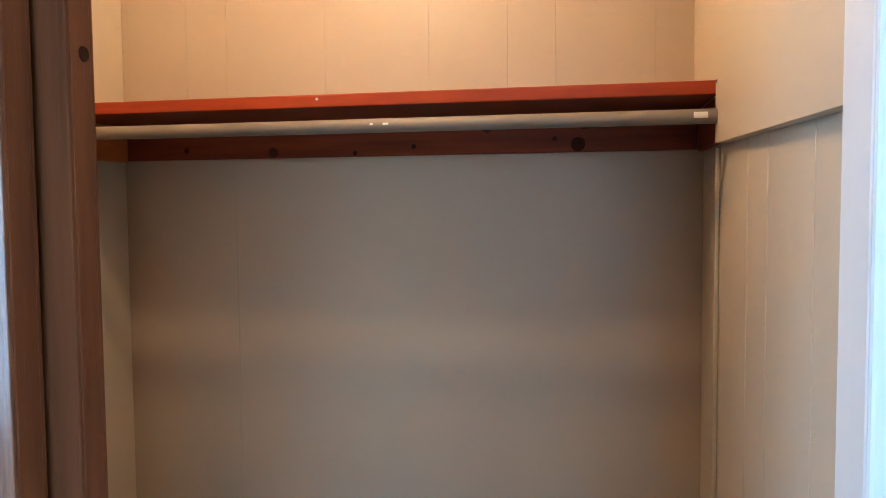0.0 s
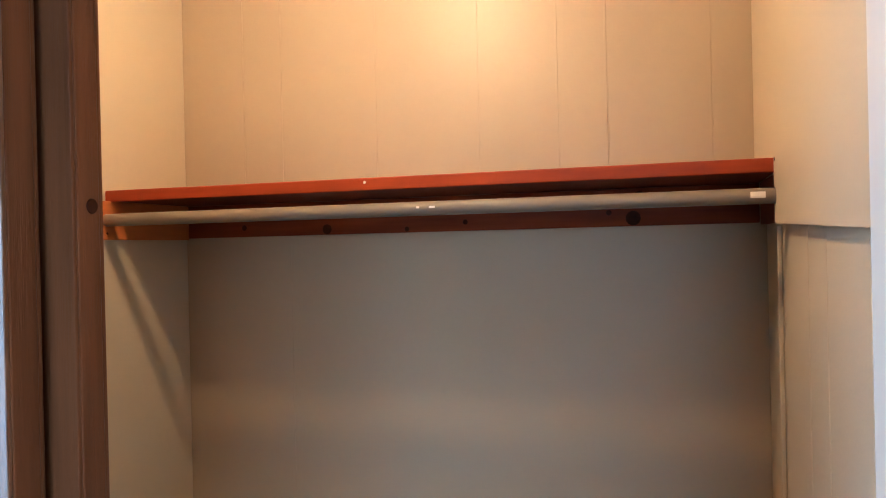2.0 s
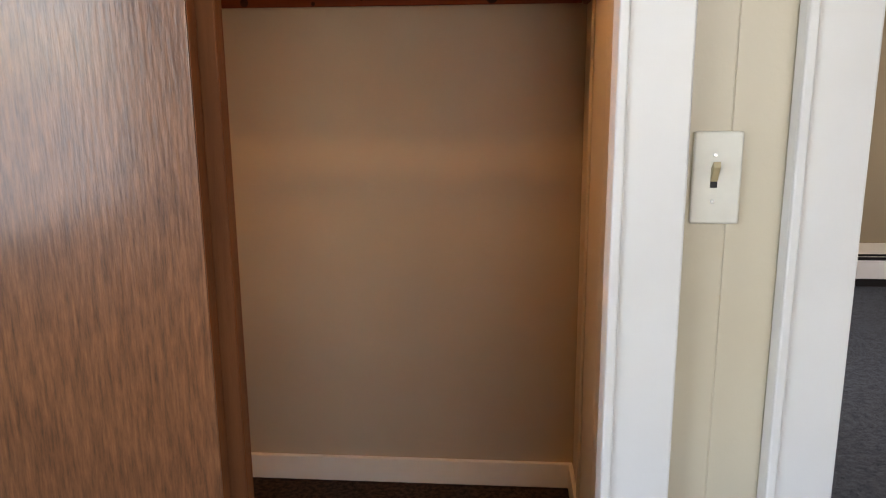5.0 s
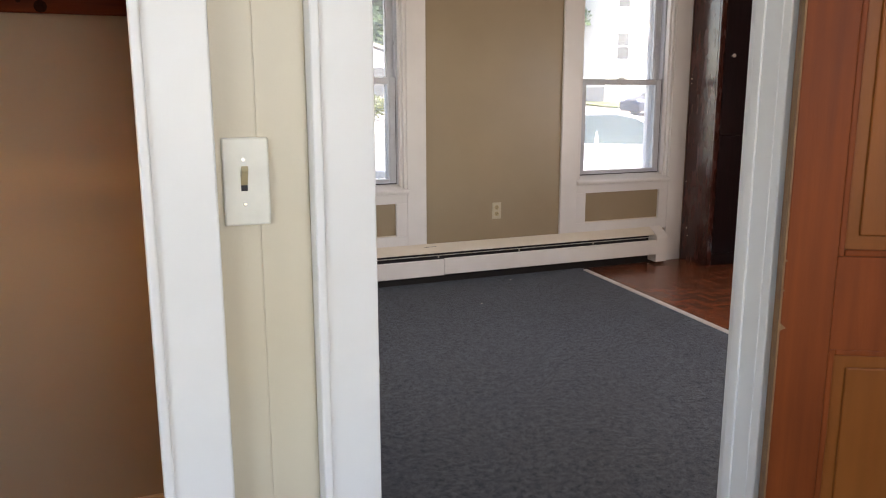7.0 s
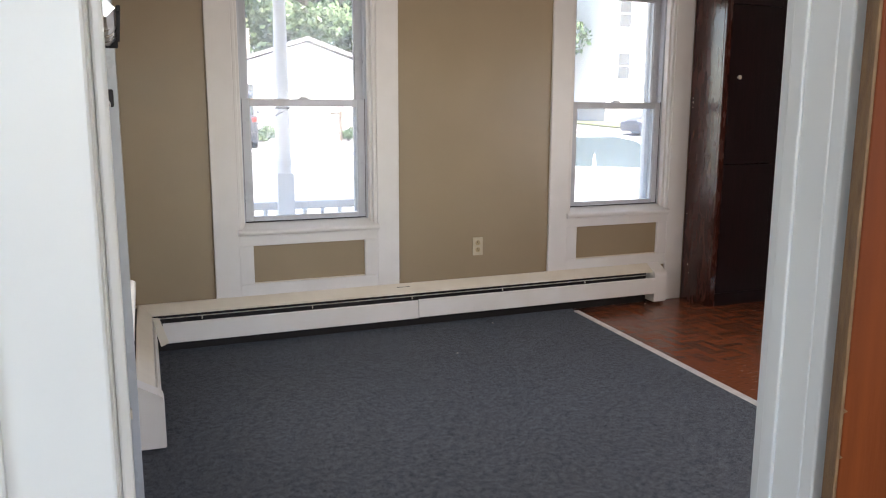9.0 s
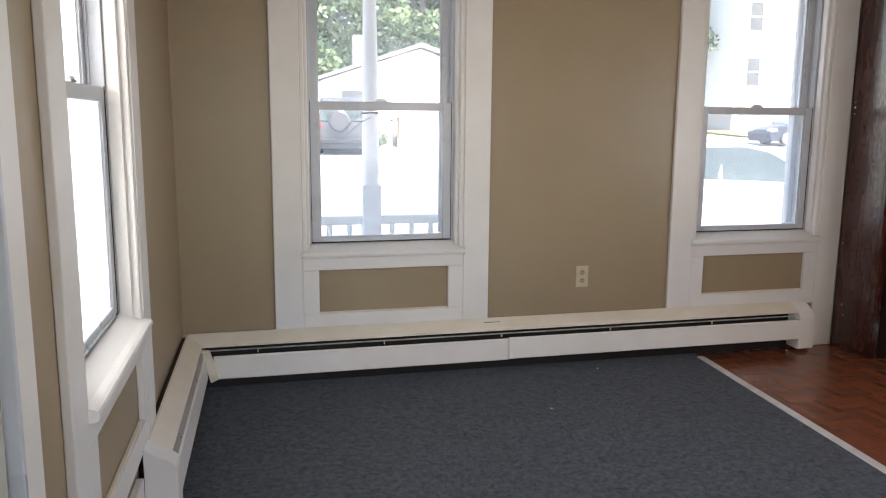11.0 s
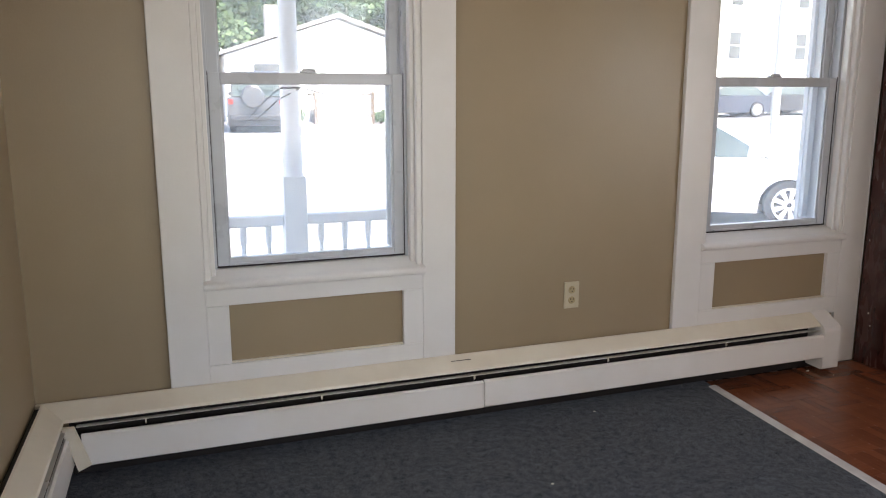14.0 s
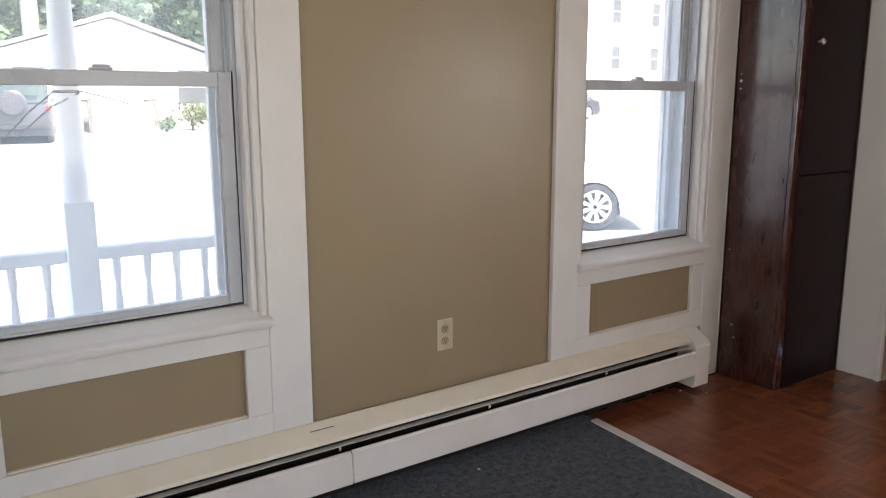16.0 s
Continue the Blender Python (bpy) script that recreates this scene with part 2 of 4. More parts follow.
def prism(profile, a, b, axis="x", bm=None):
    """A profile of (u, v) points pushed from a to b. x: (y, z); y: (x, z); z: (x, y)."""
    bm = bm or bmesh.new()
    place = {"x": lambda u, v, w: (w, u, v), "y": lambda u, v, w: (u, w, v), "z": lambda u, v, w: (u, v, w)}[axis]
    r0 = [bm.verts.new(place(u, v, a)) for u, v in profile]
    r1 = [bm.verts.new(place(u, v, b)) for u, v in profile]
    k = len(profile)
    for i in range(k):
        bm.faces.new((r0[i], r0[(i + 1) % k], r1[(i + 1) % k], r1[i]))
    bm.faces.new(r0[::-1])
    bm.faces.new(r1)
    bmesh.ops.recalc_face_normals(bm, faces=bm.faces[:])
    return bm


def lathe(rings, centre=(0, 0, 0), seg=20, axis="z", bm=None):
    """Rings of (radius, height) turned round an axis through centre."""
    bm = bm or bmesh.new()
    c = Vector(centre)
    loops = []
    for r, h in rings:
        loop = []
        for i in range(seg):
            a = 2 * math.pi * i / seg
            p = (r * math.cos(a), r * math.sin(a), h)
            p = {"z": p, "x": (p[2], p[0], p[1]), "y": (p[0], p[2], p[1])}[axis]
            loop.append(bm.verts.new(c + Vector(p)))
        loops.append(loop)
    for p, q in zip(loops, loops[1:]):
        for i in range(seg):
            bm.faces.new((p[i], p[(i + 1) % seg], q[(i + 1) % seg], q[i]))
    bm.faces.new(loops[0][::-1])
    bm.faces.new(loops[-1])
    bmesh.ops.recalc_face_normals(bm, faces=bm.faces[:])
    return bm


def tube(points, r, bm=None, seg=8):
    bm = bm or bmesh.new()
    loops = []
    pts = [Vector(p) for p in points]
    for i, p in enumerate(pts):
        d = (pts[min(i + 1, len(pts) - 1)] - pts[max(i - 1, 0)]).normalized()
        side = d.cross(Vector((0, 0, 1)) if abs(d.z) < 0.9 else Vector((1, 0, 0))).normalized()
        up = side.cross(d)
        rr = r[i] if isinstance(r, (list, tuple)) else r
        loops.append([bm.verts.new(p + rr * (side * math.cos(2 * math.pi * k / seg) + up * math.sin(2 * math.pi * k / seg))) for k in range(seg)])
    for a, b in zip(loops, loops[1:]):
        for k in range(seg):
            bm.faces.new((a[k], a[(k + 1) % seg], b[(k + 1) % seg], b[k]))
    bm.faces.new(loops[0][::-1])
    bm.faces.new(loops[-1])
    bmesh.ops.recalc_face_normals(bm, faces=bm.faces[:])
    return bm


def mesh_of(name, bm, material, smooth=False):
    me = bpy.data.meshes.new(name)
    bm.to_mesh(me)
    bm.free()
    me.materials.append(material)
    if smooth:
        me.polygons.foreach_set("use_smooth", [True] * len(me.polygons))
        me.set_sharp_from_angle(angle=radians(35))
    return me


def part(name, bm, material, parent, label="", smooth=False):
    """One mesh under a thing or a part; bm is in the thing's own space, or in the world's if the thing has a base."""
    base = ORIGIN.get(parent.name, Vector())
    bmesh.ops.translate(bm, verts=bm.verts[:], vec=-base)
    ob = new(name, mesh_of(name, bm, material, smooth))
    ob.parent = parent
    ORIGIN[ob.name] = base
    return tagged(ob, label)


def thing(name, base, label, category, group="", kind=""):
    """An Empty at the base of a thing that takes its parts."""
    ob = new(name)
    ob.location = base
    ob.empty_display_size = 0.1
    ORIGIN[ob.name] = Vector(base)
    return tagged(ob, label, category, group, kind)


def solid(name, bm, material, label, category, kind="", group="", smooth=False):
    return tagged(new(name, mesh_of(name, bm, material, smooth)), label, category, group, kind)


def struct(name, bm, material, label, category):
    return solid(name, bm, material, label, category, kind="structure")


def holed_wall(axis, at0, at1, a0, a1, z0, z1, holes):
    """A wall from at0 to at1 thick that runs from a0 to a1, with openings (a, b, low, high) through it."""
    bm = bmesh.new()

    def piece(a, b, lo, hi):
        if b - a > 1e-4 and hi - lo > 1e-4:
            bm_box(bm, *((a, at0, lo, b, at1, hi) if axis == "x" else (at0, a, lo, at1, b, hi)))

    at = a0
    for a, b, lo, hi in sorted(holes):
        piece(at, a, z0, z1)
        piece(a, b, z0, lo)
        piece(a, b, hi, z1)
        at = b
    piece(at, a1, z0, z1)
    return bm


# ---- large structure ----
CEIL = 2.66
W1, W2, WL = 1.466, 3.612, 3.49
FAR, LEFT, RIGHT = 5.125, 0.475, 4.71
HOLE = (0.40, 0.640, 2.115)



def edge_x(y):
    """Where the carpet meets the parquet: the seam runs a little askew."""
    return 3.253 + 0.082 * (y - 5.0)


struct("floor", prism([(0.30, 1.30), (edge_x(1.30), 1.30), (edge_x(FAR), FAR), (0.30, FAR)], -0.11, 0.004, "z"), M_CARPET, "charcoal low-pile carpet wall to wall in the room", "floor")
struct("floor_hall", box(-1.40, -1.40, -0.12, 2.10, 1.298, 0.003), M_CARPET, "charcoal carpet in the hall", "floor")
struct("floor_closet", box(-1.20, 1.302, -0.12, 0.29, 2.60, 0.0), M_CARPET2, "dark brown patterned carpet in the closet", "floor")
parquet = struct("floor_parquet", box(2.90, 1.38, -0.14, RIGHT + 0.1, FAR, -0.004), M_CABINET, "reddish-brown parquet floor beside the carpet", "floor")

struct("wall_north", holed_wall("x", FAR, FAR + 0.20, LEFT - 0.2, RIGHT + 0.2, -0.5, CEIL, [(W - HOLE[0], W + HOLE[0], HOLE[1], HOLE[2]) for W in (W1, W2)]), M_WALL, "tan painted wall with two tall windows", "wall")
struct("wall_west", holed_wall("y", LEFT - 0.18, LEFT, 2.58, FAR, -0.5, CEIL, [(WL - HOLE[0], WL + HOLE[0], HOLE[1], HOLE[2])]), M_WALL, "tan painted side wall with a window", "wall")
struct("wall_west_2", holed_wall("y", 0.24, 0.452, 1.38, 2.60, 0, CEIL, [(1.402, 2.50, 0, 2.06)]), M_WALL, "tan painted wall round the old entry door", "wall")
# lamp openings in the east, south and outer hall walls are unseen, added
struct("wall_east", holed_wall("y", RIGHT, RIGHT + 0.12, 1.38, FAR, 0, CEIL, [(2.0, 2.9, 0.8, 2.1), (3.80, 4.575, 0, 2.03)]), M_WALL, "tan painted wall with a brown door", "wall")
struct("wall_south", holed_wall("x", 1.34, 1.38, 1.2125, RIGHT, 0, CEIL, [(1.90, 2.70, 0.8, 2.1)]), M_WALL, "tan painted wall behind the walker", "wall")
struct("wall_hall", holed_wall("x", 1.319, 1.339, -1.40, 2.10, 0, CEIL, [(-1.08, 0.142, 0, 2.06), (0.45, 1.212, 0, 2.06)]), M_PANEL, "cream panelled hall wall with closet and doorway openings", "wall")
struct("wall_hall_west", holed_wall("y", -1.50, -1.40, -1.40, 1.305, 0, CEIL, [(-0.60, 0.50, 0.85, 2.15)]), M_PANEL, "cream panelled hall wall", "wall")
struct("wall_hall_east", box(2.10, -1.40, 0, 2.20, 1.339, CEIL), M_PANEL, "cream panelled hall wall", "wall")
struct("wall_hall_south", holed_wall("x", -1.50, -1.40, -1.50, 2.20, 0, CEIL, [(-0.02, 1.38, 0.9, 2.1)]), M_PANEL, "cream panelled hall wall", "wall")
struct("ceiling", box(0.28, 1.30, CEIL, RIGHT + 0.2, FAR + 0.2, CEIL + 0.1), M_CEIL, "white painted ceiling", "ceiling")
struct("ceiling_hall", box(-1.50, -1.50, CEIL + 0.003, 2.20, 1.298, CEIL + 0.1), M_CEIL, "white painted hall ceiling", "ceiling")
struct("ceiling_closet", box(-1.30, 1.345, 2.3005, 0.295, 2.70, 2.45), M_CLOSET, "closet ceiling in the cream darkened for shade", "ceiling")
# unseen slab added over the ceilings to block the sun
struct("roof", box(-1.9, -1.9, CEIL + 0.14, RIGHT + 0.9, FAR + 0.22, CEIL + 0.24), M_ROOF, "unseen grey roof slab added to keep out the sun", "roof")

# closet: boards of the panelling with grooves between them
wall_cb = struct("wall_closet_back", box(-1.30, 2.5815, 0, 0.295, 2.66, 2.45), M_CLOSET, "cream closet back wall of grooved boards, darkened for the shelf's shade", "wall")
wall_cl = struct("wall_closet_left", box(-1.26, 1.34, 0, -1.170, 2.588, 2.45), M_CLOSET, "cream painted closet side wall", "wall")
wall_cr = struct("wall_closet_right", box(0.2192, 1.34, 0, 0.295, 2.588, 2.45), M_PANEL, "cream painted closet side wall of grooved boards", "wall")
ORIGIN[wall_cb.name] = ORIGIN[wall_cl.name] = ORIGIN[wall_cr.name] = Vector()


def board(x0, y0, z0, x1, y1, z1, wall, material):
    part("board", box(x0, y0, z0, x1, y1, z1, 0.0006), material, wall)


edges = [-1.168, -0.988, -0.883, -0.635, -0.386, -0.205, -0.098, 0.117, 0.226]
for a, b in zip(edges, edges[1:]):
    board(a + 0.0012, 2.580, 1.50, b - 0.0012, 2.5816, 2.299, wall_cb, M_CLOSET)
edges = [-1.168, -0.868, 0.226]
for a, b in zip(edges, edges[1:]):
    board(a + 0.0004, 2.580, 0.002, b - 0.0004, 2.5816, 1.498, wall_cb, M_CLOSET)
edges = [1.345, 1.60, 1.72, 1.95, 2.09, 2.34, 2.579]
for a, b in zip(edges, edges[1:]):
    board(0.218, a + 0.0012, 0.002, 0.2193, b - 0.0012, 2.299, wall_cr, M_PANEL)
# left wall keeps the lighter cream; only the back boards hold the shade
board(-1.171, 1.345, 0.002, -1.161, 2.579, 2.299, wall_cl, M_PANEL)

# hall: grooved strip of panelling between closet and doorway
hall_wall = bpy.data.objects["wall_hall"]
ORIGIN[hall_wall.name] = Vector()
for a, b in ((0.2295, 0.2865), (0.2885, 0.3585)):
    board(a, 1.3172, 0.002, b, 1.3192, 2.2, hall_wall, M_PANEL)

# closet baseboards
struct("baseboard_closet_back", box(-1.160, 2.563, 0, 0.216, 2.579, 0.084, 0.003), M_CREAM, "white painted closet baseboard", "baseboard")
struct("baseboard_closet_right", box(0.203, 1.36, 0, 0.217, 2.562, 0.084, 0.003), M_CREAM, "white painted closet baseboard", "baseboard")


# ---- casings of closet and doorway ----
def casing(name, x0, x1, y, z1, label, side):
    """A flat casing board with a rounded raised band on one edge."""
    t = thing(name, ((x0 + x1) / 2, y, 0), label, "door casing", kind="structure")
    part("casing_board", box(x0, y, 0, x1, y + 0.031, z1, 0.003), M_WHITE, t)
    if side:
        a, b = (x0, x0 + 0.014) if side < 0 else (x1 - 0.014, x1)
        part("edge_bead", box(a, y - 0.006, 0, b, y + 0.002, z1, 0.003), M_WHITE, t)
    return t


casing("trim_closet_right", 0.134, 0.229, 1.288, 2.16, "white painted casing beside the closet opening", -1)
casing("trim_doorway_left", 0.359, 0.450, 1.288, 2.16, "white painted casing of the doorway", -1)
casing("trim_doorway_right", 1.212, 1.284, 1.288, 2.16, "white painted casing of the doorway", 0)
struct("trim_closet_head", box(-1.16, 1.288, 2.161, 0.229, 1.318, 2.25, 0.003), M_WHITE, "white painted head casing over the closet", "door casing")
struct("trim_doorway_head", box(0.359, 1.288, 2.161, 1.285, 1.318, 2.25, 0.003), M_WHITE, "white painted head casing over the doorway", "door casing")
struct("trim_closet_jamb", box(0.1345, 1.306, 0, 0.1415, 1.345, 2.06, 0.001), M_WHITE, "white painted closet jamb", "door jamb")
jamb = thing("doorway_jamb", (0.45, 1.33, 0), "white painted jamb lining with a door stop", "door jamb", kind="structure")
part("jamb_left", box(0.442, 1.306, 0, 0.4515, 1.400, 2.06, 0.002), M_WHITE, jamb)
part("jamb_right", box(1.2105, 1.306, 0, 1.220, 1.383, 2.06, 0.002), M_WHITE, jamb)
part("jamb_head", box(0.452, 1.306, 2.05, 1.210, 1.400, 2.06, 0.002), M_WHITE, jamb)
part("stop_left", box(0.4515, 1.345, 0, 0.462, 1.383, 2.05, 0.003), M_WHITE, jamb)
part("stop_right", box(1.2045, 1.345, 0, 1.2105, 1.366, 2.05, 0.002), M_WHITE, jamb)
strike = part("strike_plate", box(0.4515, 1.316, 0.835, 0.4535, 1.340, 0.895, 0.001), M_METAL, jamb, "worn steel strike plate")
part("strike_lip", prism([(1.302, 0.842), (1.316, 0.838), (1.316, 0.892), (1.302, 0.888)], 0.4515, 0.4545), M_METAL, strike)


# ---- sliding closet doors ----
def sliding_door(x0, x1, y0, y1, label, face):
    t = thing("sliding_door", ((x0 + x1) / 2, (y0 + y1) / 2, 0.012), label, "sliding door", "closet doors")
    part("face_front", box(x0, y0, 0.012, x1 - 0.0005, y0 + 0.004, 2.05, 0.001), face, t, "streaky glossy wood veneer")
    part("core", box(x0, y0 + 0.004, 0.012, x1, y1 - 0.004, 2.05, 0.0015), M_SLIDEREDGE, t, "dark brown solid edge")
    part("face_back", box(x0, y1 - 0.004, 0.012, x1 - 0.0005, y1, 2.05, 0.001), M_SLIDEREDGE, t)
    return t


sliding_door(-1.05, -0.411, 1.277, 1.310, "glossy streaky brown wood sliding closet door, front leaf", M_SLIDER)
rear = sliding_door(-1.04, -0.390, 1.319, 1.351, "brown wood sliding closet door with a knot, rear leaf", M_SLIDEREDGE)
for z, s in ((1.492, 0.006), (0.62, 0.005)):
    part("knot", lathe([(s, 0.0), (s * 0.9, 0.0012)], (-0.3903, 1.338, z), 14, "x"), M_KNOT, rear, "dark oval knot")
struct("trim_closet_left", box(-1.17, 1.28, 0, -1.052, 1.304, 2.16, 0.003), M_SLIDEREDGE, "brown wooden casing beside the closet doors", "door casing")

# ---- closet shelf, cleats, rod, lamp ----
shelf = thing("closet_shelf", (-0.47, 2.42, 1.571), "red-edged wooden closet shelf resting on cleats", "shelf")
part("shelf_board", box(-1.158, 2.283, 1.572, 0.204, 2.578, 1.592, 0.002), M_PINE, shelf)
part("front_edge", box(-1.158, 2.276, 1.569, 0.206, 2.2835, 1.594, 0.0025), M_REDSHELF, shelf, "red painted front edge")
part("paint_chip", lathe([(0.003, 0), (0.002, 0.0008)], (-0.548, 2.2752, 1.585), 7, "y"), M_PLATE, shelf, "pale paint chip")

cleat = thing("back_cleat", (-0.47, 2.57, 1.49), "dark red knotty pine cleat along the closet wall", "cleat")
part("cleat_board", box(-1.158, 2.561, 1.490, 0.203, 2.5795, 1.5705, 0.002), M_PINE, cleat)
for x, z, s in ((-0.049, 1.507, 0.016), (-0.762, 1.503, 0.012), (-0.985, 1.512, 0.007), (-0.42, 1.510, 0.006), (-0.25, 1.548, 0.011), (-0.035, 1.552, 0.013), (-0.56, 1.498, 0.006), (-0.10, 1.520, 0.006)):
    part("knot", lathe([(s, 0.0), (s * 0.85, -0.0012)], (x, 2.561, z), 14, "y"), M_KNOT, cleat)

cleat_l = thing("side_cleat", (-1.152, 2.35, 1.486), "bare orange pine side cleat with torn paint", "cleat")
part("cleat_board", box(-1.1605, 2.160, 1.486, -1.142, 2.5605, 1.5705, 0.0015), M_ORANGE, cleat_l)
part("painted_end", box(-1.1605, 2.118, 1.484, -1.141, 2.1595, 1.556, 0.0015), M_PANEL, cleat_l, "cream painted front end")
for y, z, r in ((2.205, 1.558, 0.004), (2.245, 1.545, 0.006), (2.262, 1.500, 0.003)):
    part("nail_hole", lathe([(r, 0), (r * 0.8, 0.0008)], (-1.142, y, z), 9, "x"), M_KNOT, cleat_l)
for k in range(7):
    y = 2.166 + 0.014 * k
    part("torn_paint", prism([(y, 1.571 + 0.004 * (k % 3)), (y + 0.013, 1.571 + 0.003 * ((k + 1) % 3)), (y + 0.010, 1.578 + 0.004 * (k % 2)), (y + 0.002, 1.580)], -1.1605, -1.1585), M_PLATE, cleat_l)

cleat_r = thing("upper_board", (0.21, 2.0, 1.47), "cream painted upper board on the closet side wall", "wall board")
part("cleat_board", prism([(1.40, 1.458), (2.275, 1.482), (2.275, 1.596), (2.579, 1.596), (2.579, 2.299), (1.40, 2.299)], 0.1965, 0.2175), M_PANEL, cleat_r)
part("unpainted_end", box(0.2040, 2.2795, 1.486, 0.2175, 2.5605, 1.5705, 0.001), M_PINE, cleat_r, "dark red unpainted end")
part("nail_hole", lathe([(0.004, 0.0), (0.003, -0.001)], (0.1965, 2.262, 1.590), 10, "x"), M_KNOT, cleat_r)
part("cable_moulding", box(0.209, 2.352, 0.09, 0.2175, 2.366, 1.48, 0.002), M_PANEL, wall_cr)

rod = thing("closet_rod", (-0.47, 2.26, 1.53), "grey-painted wooden closet rod with worn spots", "rod")
part("pole", lathe([(0.0135, 0), (0.0135, 1.344)], (-1.1415, 2.260, 1.5285), 24, "x"), M_ROD, rod, smooth=True)
for x, s in ((0.168, 0.0085), (-0.43, 0.0022), (-0.402, 0.004)):
    bm = lathe([(0.0142, -s * 1.4), (0.0142, s * 1.4)], (x, 2.260, 1.5285), 24, "x")
    bmesh.ops.delete(bm, geom=[v for v in bm.verts if v.co.y > 2.260 - 0.006 or abs(v.co.z - 1.5305) > (0.0075 if x > 0 else 0.0045)], context='VERTS')
    part("worn_spot", bm, M_WHITE, rod, "chipped white spot")

LX, LY, LZ = -0.53, 1.905, 2.30
lamp = thing("closet_lamp", (LX, LY, LZ), "bare warm bulb in a white ceiling holder", "lamp")
part("holder", lathe([(0.055, LZ - 0.0005), (0.052, LZ - 0.02), (0.030, LZ - 0.038), (0.024, LZ - 0.076)], (LX, LY, 0), 20), M_WHITE, lamp, smooth=True)
part("bulb", lathe([(0.012, LZ - 0.07), (0.013, LZ - 0.098), (0.022, LZ - 0.125), (0.0285, LZ - 0.150), (0.028, LZ - 0.166), (0.020, LZ - 0.182), (0.006, LZ - 0.190)], (LX, LY, 0), 16), M_BULB, lamp, "glowing warm bulb", smooth=True)

# ---- light switch and outlet ----
sw = thing("light_switch", (0.268, 1.2995, 1.162), "ivory plastic light switch plate with a toggle", "light switch")
part("plate", box(0.239, 1.2945, 1.101, 0.302, 1.2998, 1.222, 0.0028), M_PLATE, sw)
part("slot", box(0.2625, 1.2938, 1.149, 0.2715, 1.2948, 1.174), M_DARK, sw, "dark toggle slot")
part("toggle", prism([(1.2945, 1.156), (1.2945, 1.174), (1.2835, 1.184), (1.2815, 1.177)], 0.2625, 0.2715), M_IVORY, sw, "yellowed toggle lever")
for z in (1.131, 1.192):
    part("screw", lathe([(0.003, 0), (0.0025, -0.0012)], (0.267, 1.2945, z), 10, "y"), M_METAL, sw)

sw.location.y += 0.014

out = thing("wall_outlet", (2.553, 5.12, 0.477), "ivory plastic duplex wall outlet", "outlet")
part("plate", box(2.518, 5.118, 0.419, 2.588, 5.1248, 0.535, 0.002), M_BEIGE, out)
for z in (0.455, 0.500):
    socket = part("socket", lathe([(0.0165, 0), (0.0155, -0.0022)], (2.553, 5.118, z), 16, "y"), M_IVORY, out)
    for dx in (-0.006, 0.006):
        part("blade_slot", box(2.553 + dx - 0.0014, 5.1150, z + 0.001, 2.553 + dx + 0.0014, 5.1160, z + 0.009), M_DARK, socket)
    part("ground_hole", lathe([(0.0028, 0), (0.0026, -0.0008)], (2.553, 5.116, z - 0.006), 10, "y"), M_DARK, socket)


# ---- open hall door ----
def panel_door(width, height, label, name="panel_door", category="door"):
    """A stile-and-rail door, hinge edge at x = 0, front face at y = 0, in its own space."""
    t = thing(name, (0, 0, 0), label, category)
    ORIGIN[t.name] = Vector()
    s, th = 0.088, 0.036
    rails = ((0.008, 0.225), (0.822, 0.995), (height - 0.125, height))
    part("stile", box(0, 0, 0.008, s, th, height, 0.002), M_DOOR, t)
    part("stile", box(width - s, 0, 0.008, width, th, height, 0.002), M_DOOR, t)
    mid = width / 2
    for lo, hi in rails:
        part("rail", box(s, 0.0004, lo, width - s, th - 0.0004, hi, 0.0012), M_DOOR, t)
    for (_, lo), (hi, _) in zip(rails, rails[1:]):
        part("mullion", box(mid - 0.05, 0.0004, lo, mid + 0.05, th - 0.0004, hi, 0.0012), M_DOOR, t)
        for a, b in ((s, mid - 0.05), (mid + 0.05, width - s)):
            p = part("panel", box(a, 0.014, lo, b, th - 0.014, hi), M_DOORPANEL, t)
            part("raised_field", box(a + 0.036, 0.008, lo + 0.036, b - 0.036, 0.0145, hi - 0.036, 0.0035), M_DOORPANEL, p)
            for box_args in ((a, 0.002, lo, a + 0.012, 0.0145, hi), (b - 0.012, 0.002, lo, b, 0.0145, hi), (a + 0.012, 0.002, lo, b - 0.012, 0.0145, lo + 0.012), (a + 0.012, 0.002, hi - 0.012, b - 0.012, 0.0145, hi)):
                part("moulding", box(*box_args, 0.003), M_DOOR, p)
    return t


hall_door = panel_door(0.74, 2.03, "reddish-brown stained panel door, open into the hall")
part("bare_edge", box(-0.0035, 0.001, 0.008, 0.0004, 0.035, 2.03, 0.001), M_BAREWOOD, hall_door, "worn bare wooden hinge edge")
for z, w in ((0.86, 0.010), (0.985, 0.004), (0.93, 0.003)):
    part("paint_wear", prism([(0.0, z - w * 0.5), (w, z), (w * 0.6, z + w * 0.35), (0.0, z + w * 0.9)], -0.0006, 0.0006, "y"), M_BAREWOOD, hall_door)
hall_door.matrix_world = pose(1.203, 1.247, 0.0, 0, 0, -29.9)


